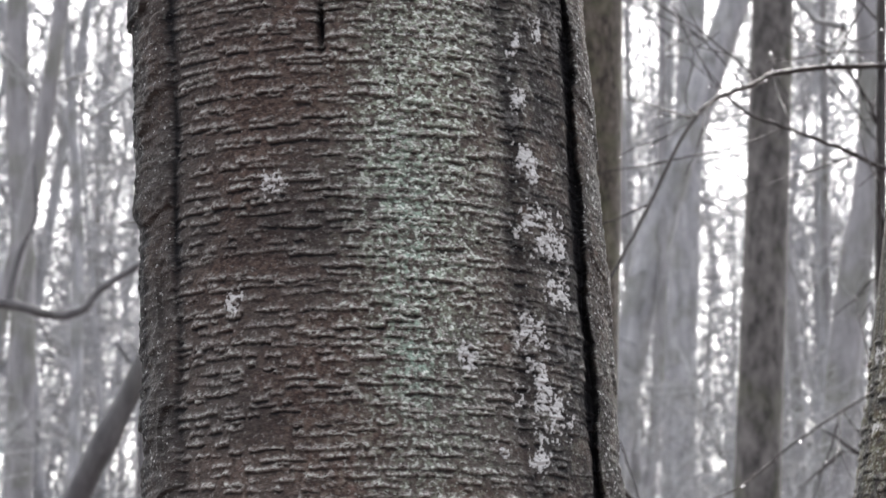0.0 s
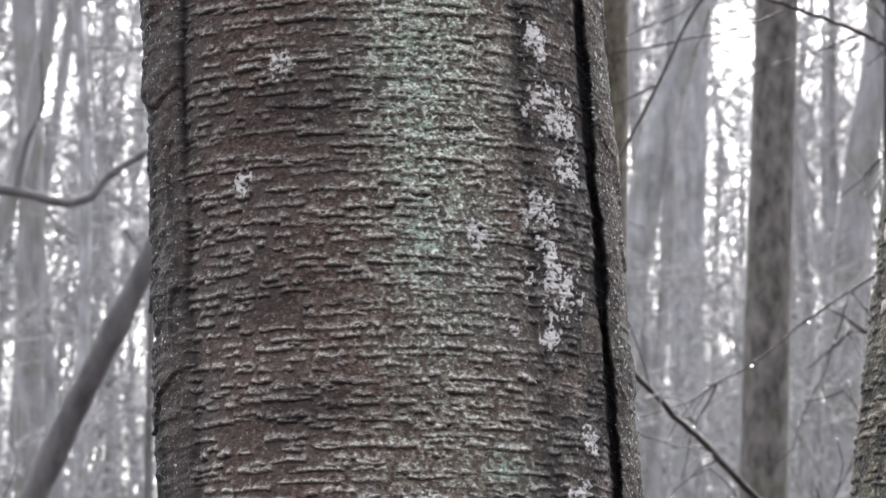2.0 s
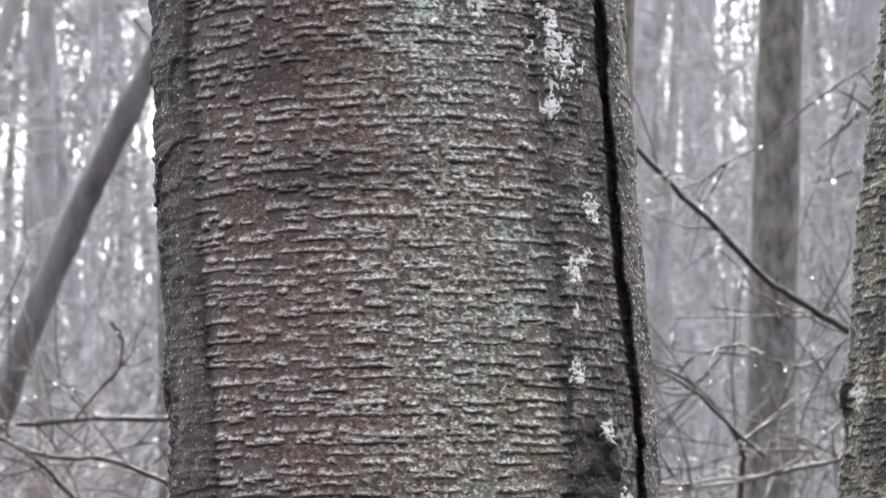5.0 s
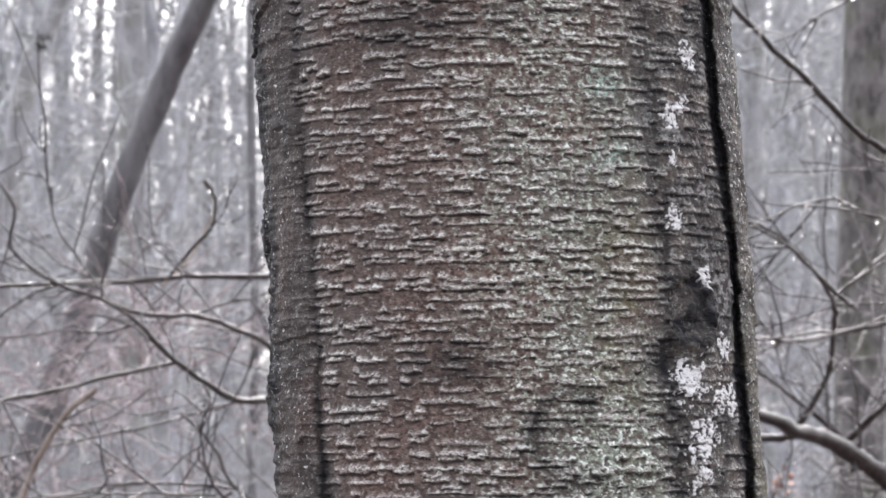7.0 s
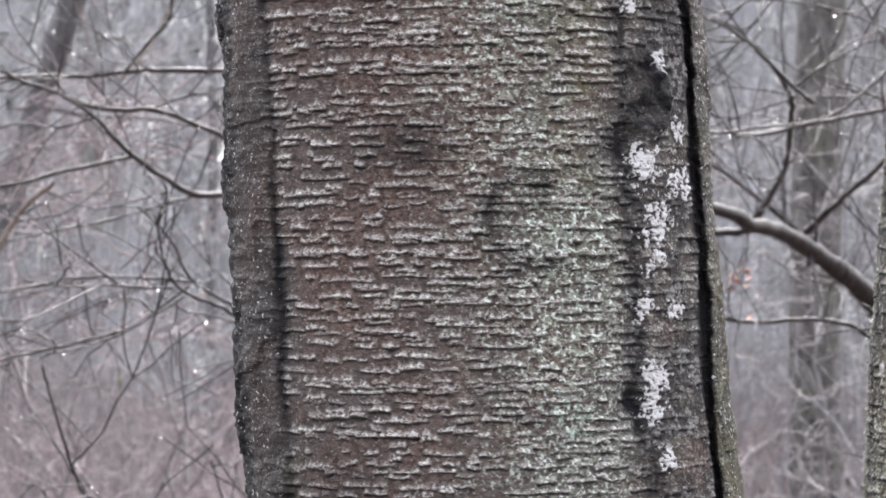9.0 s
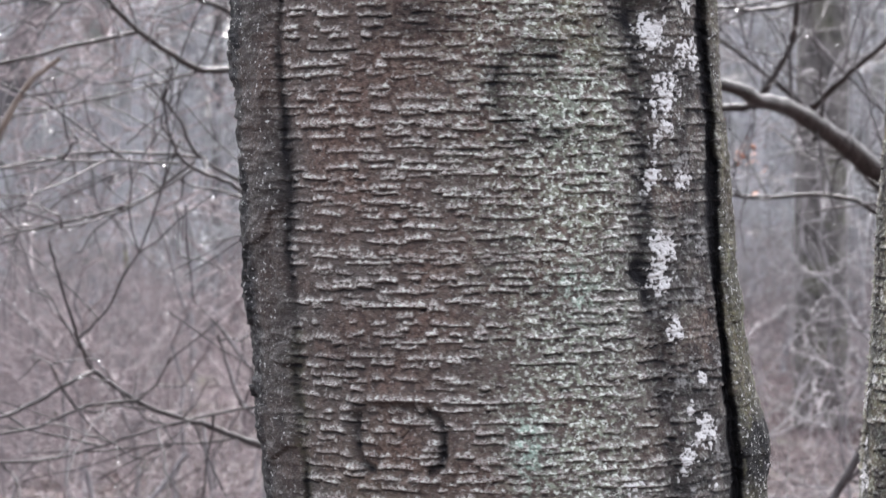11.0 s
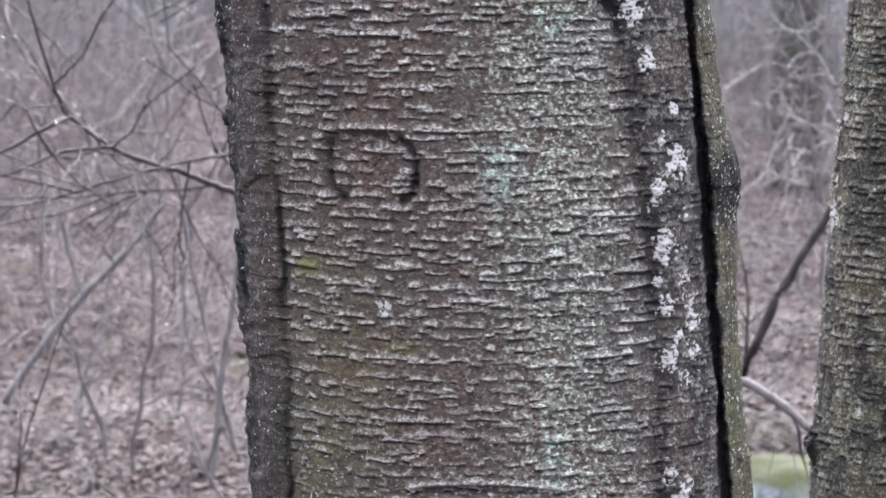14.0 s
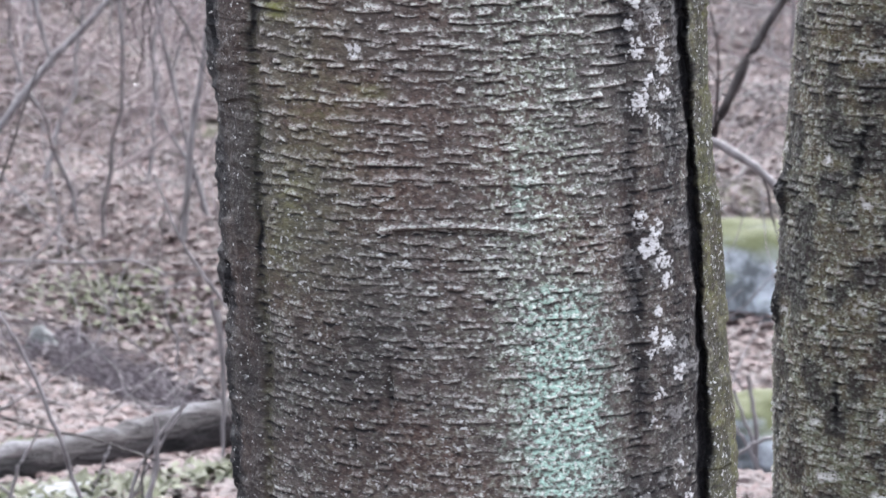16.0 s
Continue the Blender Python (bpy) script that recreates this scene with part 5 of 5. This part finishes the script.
def fallen_twigs():
    """Loose sticks and thin dead stems on the forest floor."""
    rng = np.random.RandomState(101)
    n = 520
    y = 5.6 + 18 * rng.rand(n) ** 1.2
    x = (y + 2.5) * rng.uniform(0.035, 0.18, n) * np.where(np.arange(n) % 2, 1, -1)
    q = np.stack([x, y, ground_height(x, y) + 0.02], -1)
    a = rng.uniform(0, 6.28, n)
    up = np.where(rng.rand(n) < 0.55, rng.uniform(0.5, 1.6, n), rng.uniform(0.0, 0.15, n))
    e = np.stack([np.cos(a), np.sin(a), up], -1) * rng.uniform(0.15, 0.55, n)[:, None]
    steps = np.linspace(0, 1, 6)[None, :, None]
    path = q[:, None] + e[:, None] * steps + np.cumsum(rng.normal(0, 0.014, (n, 6, 3)), axis=1) * (steps > 0)
    r0 = rng.uniform(0.0018, 0.0045, n)
    v, f = fine_twigs(path, r0, r0 * 0.5, 5)
    tagged(new("fallen_twigs", mesh_of("fallen_twigs", v, f, TWIG_GREY)), "loose pale sticks and dead stems on the ground", "sticks", kind="stuff")


fallen_twigs()


def undergrowth():
    """A haze of thin bare stems over the forest floor."""
    rng = np.random.RandomState(102)
    n = 1000
    y = 15 + 32 * rng.rand(n)
    x = (y + 2.5) * rng.uniform(0.035, 0.18, n) * np.where(np.arange(n) % 2, 1, -1)
    q = np.stack([x, y, ground_height(x, y)], -1)
    high = rng.uniform(0.25, 1.2, n) * np.clip(y / 20, 0.6, 1.3)
    e = np.stack([rng.normal(0, 0.5, n) * high, rng.normal(0, 0.4, n) * high, high], -1)
    steps = np.linspace(0, 1, 6)[None, :, None]
    path = q[:, None] + e[:, None] * steps + np.cumsum(rng.normal(0, 0.035, (n, 6, 3)), axis=1) * (steps > 0)
    r0 = rng.uniform(0.003, 0.008, n)
    v1, f1 = fine_twigs(path, r0, r0 * 0.5)
    k = rng.randint(2, 6, 2 * n)
    own = np.repeat(np.arange(n), 2)
    q2 = path[own, k]
    e2 = rng.normal(0, 0.25, (2 * n, 3)) + [0, 0, 0.1]
    path2 = q2[:, None] + e2[:, None] * np.linspace(0, 1, 4)[None, :, None]
    v2, f2 = fine_twigs(path2, r0[own] * 0.6, r0[own] * 0.35)
    me = mesh_of("undergrowth", np.vstack([v1, v2]), np.vstack([f1, f2 + len(v1)]), TWIG_BRUSH)
    tagged(new("undergrowth", me), "thin bare lilac-grey stems over the leaf litter", "brush", kind="stuff")


undergrowth()


def tufts(name, label, category, mat, spots, count, size, lift, seed):
    """Small blades or leaves scattered round a few spots."""
    rng = np.random.RandomState(seed)
    v, f, n = [], [], 0
    for cx, cy, cz, spread in spots:
        for _ in range(count):
            x, y = cx + rng.normal(0, spread), cy + rng.normal(0, spread)
            z = (float(ground_height(x, y)) + 0.02 if cz is None else cz + rng.normal(0, spread)) + rng.rand() * lift
            a, l, w, up = rng.uniform(0, 6.28), size * rng.uniform(0.6, 1.4), size * rng.uniform(0.3, 0.5), rng.uniform(0.1, 0.8)
            d, c = np.array([math.cos(a), math.sin(a), up]), np.array([-math.sin(a), math.cos(a), 0])
            p = np.array([x, y, z])
            v += [p, p + d * l * 0.5 - c * w, p + d * l, p + d * l * 0.5 + c * w]
            f.append((n, n + 1, n + 2, n + 3))
            n += 4
    return tagged(new(name, mesh_of(name, np.array(v), f, mat, False)), label, category, kind="stuff")


tufts("moss_patch", "soft green moss on the forest floor", "moss", MOSS, [(-1.0, 8.2, None, 0.15), (-1.12, 8.5, None, 0.12), (-0.98, 5.2, None, 0.05), (0.98, 5.9, None, 0.10), (-0.62, 4.42, None, 0.09), (-1.0, 4.5, None, 0.09), (-0.8, 4.55, None, 0.07), (-0.42, 4.6, None, 0.07), (-0.95, 4.25, None, 0.08)], 280, 0.03, 0.03, 111)
tufts("dead_leaves", "orange-brown withered leaves still on a twig", "leaves", RUSSET, [(1.29, 12.0, 1.44, 0.06), (1.33, 12.1, 1.38, 0.05)], 14, 0.045, 0.0, 112)


# ---- log and stones ----
def fallen_log():
    rng = np.random.RandomState(61)
    root = thing("fallen_log", "fallen wet dark log with pale lichen and painted wet shine on top, lying on leaves", "log")
    b = Bundle()
    b.add([(-2.6, 4.3, -0.56), (-1.8, 4.6, -0.555), (-1.02, 4.9, -0.543), (-0.46, 5.3, -0.508), (0.2, 5.75, -0.475)], 0.075, 0.085, 18, 14, 0.0035, rng)
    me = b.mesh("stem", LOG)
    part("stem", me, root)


def log_material():
    m, nt, b = material("log_shine_top", 0.7, 0.15)
    n1 = noise_node(nt, 15, 5, 0.75, (0.3, 0.45, 2.0))
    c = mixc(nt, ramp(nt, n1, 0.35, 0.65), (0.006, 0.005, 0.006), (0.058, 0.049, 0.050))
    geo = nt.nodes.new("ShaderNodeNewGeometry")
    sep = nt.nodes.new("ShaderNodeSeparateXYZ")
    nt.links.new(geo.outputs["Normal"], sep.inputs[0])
    # Wet shine and lichen painted pale on the upward face, shaded sides near black.
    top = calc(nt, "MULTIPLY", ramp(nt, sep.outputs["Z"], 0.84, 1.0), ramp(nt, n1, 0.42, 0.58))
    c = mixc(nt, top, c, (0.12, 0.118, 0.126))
    nt.links.new(c, b.inputs["Base Color"])
    bump(nt, b, n1, 1.0, 0.04)
    return m


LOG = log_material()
fallen_log()


def mossy_log():
    root = thing("fallen_log", "far fallen log covered in yellow-green moss", "log")
    b = Bundle()
    b.add([(-6.7, 52, -0.65), (-6.1, 52, -0.62), (-5.5, 52, -0.68)], 0.16, 0.12, 10, 5, 0.004, np.random.RandomState(62))
    part("stem", b.mesh("stem", LOG_MOSS), root)


LOG_MOSS = plain_bark("yellow_moss", (0.14, 0.13, 0.04), (0.26, 0.24, 0.08), 10)
mossy_log()


def boulder(x, y, z, rx, ry, rz, seed, label, mat=STONE):
    bm = bmesh.new()
    bmesh.ops.create_icosphere(bm, subdivisions=5, radius=1)
    for v in bm.verts:
        p = v.co.copy()
        n1 = noise.noise(p * 1.1 + Vector((seed, 0, 0)))
        n2 = noise.noise(p * 3.1 + Vector((0, seed, 0)))
        p *= 1 + 0.22 * n1 + 0.08 * n2
        v.co = (p.x * rx, p.y * ry, p.z * rz)
    me = bpy.data.meshes.new("boulder")
    bm.to_mesh(me)
    bm.free()
    for p in me.polygons:
        p.use_smooth = True
    me.materials.append(mat)
    ob = new("boulder", me)
    ob.location = (x, y, z)
    tagged(ob, label, "stone", "mossy stones")


boulder(1.28, 8.7, -0.83, 0.42, 0.34, 0.27, 2.3, "blue-grey boulder capped with green moss")
boulder(0.93, 5.6, -0.62, 0.22, 0.2, 0.13, 5.1, "low mossy stone in the leaf litter")
SLAB = plain_bark("pale_wet_stone", (0.09, 0.093, 0.092), (0.26, 0.268, 0.262), 14, (1, 1, 1), moss=0.5)
boulder(-1.21, 7.4, -0.79, 0.06, 0.05, 0.09, 7.7, "small pale beige stone among leaves", SLAB)
boulder(-0.74, 4.50, -0.505, 0.20, 0.13, 0.055, 9.2, "flat pale grey stone in front of the log", SLAB)
boulder(-0.45, 4.42, -0.510, 0.12, 0.10, 0.050, 3.9, "flat pale grey stone beside the large trunk", SLAB)


def twig_heap():
    """A low heap of fine dead twigs on the leaves."""
    rng = np.random.RandomState(121)
    n = 900
    t = rng.rand(n)
    x = -1.20 + 0.50 * t + rng.normal(0, 0.07, n)
    y = 7.5 - 0.95 * t + rng.normal(0, 0.16, n)
    q = np.stack([x, y, ground_height(x, y) + rng.uniform(0.01, 0.07, n)], -1)
    a = rng.normal(2.3, 0.6, n)
    e = np.stack([np.cos(a), np.sin(a), rng.normal(0.1, 0.2, n)], -1) * rng.uniform(0.1, 0.35, n)[:, None]
    steps = np.linspace(-0.5, 0.5, 5)[None, :, None]
    path = q[:, None] + e[:, None] * steps + np.cumsum(rng.normal(0, 0.008, (n, 5, 3)), axis=1)
    r0 = rng.uniform(0.0015, 0.0040, n)
    v, f = fine_twigs(path, r0, r0 * 0.6)
    tagged(new("twig_heap", mesh_of("twig_heap", v, f, TWIG_HEAP)), "low heap of fine dark mauve dead twigs", "twigs", kind="stuff")


TWIG_HEAP = plain_bark("mauve_dead_twig", (0.035, 0.028, 0.033), (0.13, 0.11, 0.125), 40)
twig_heap()
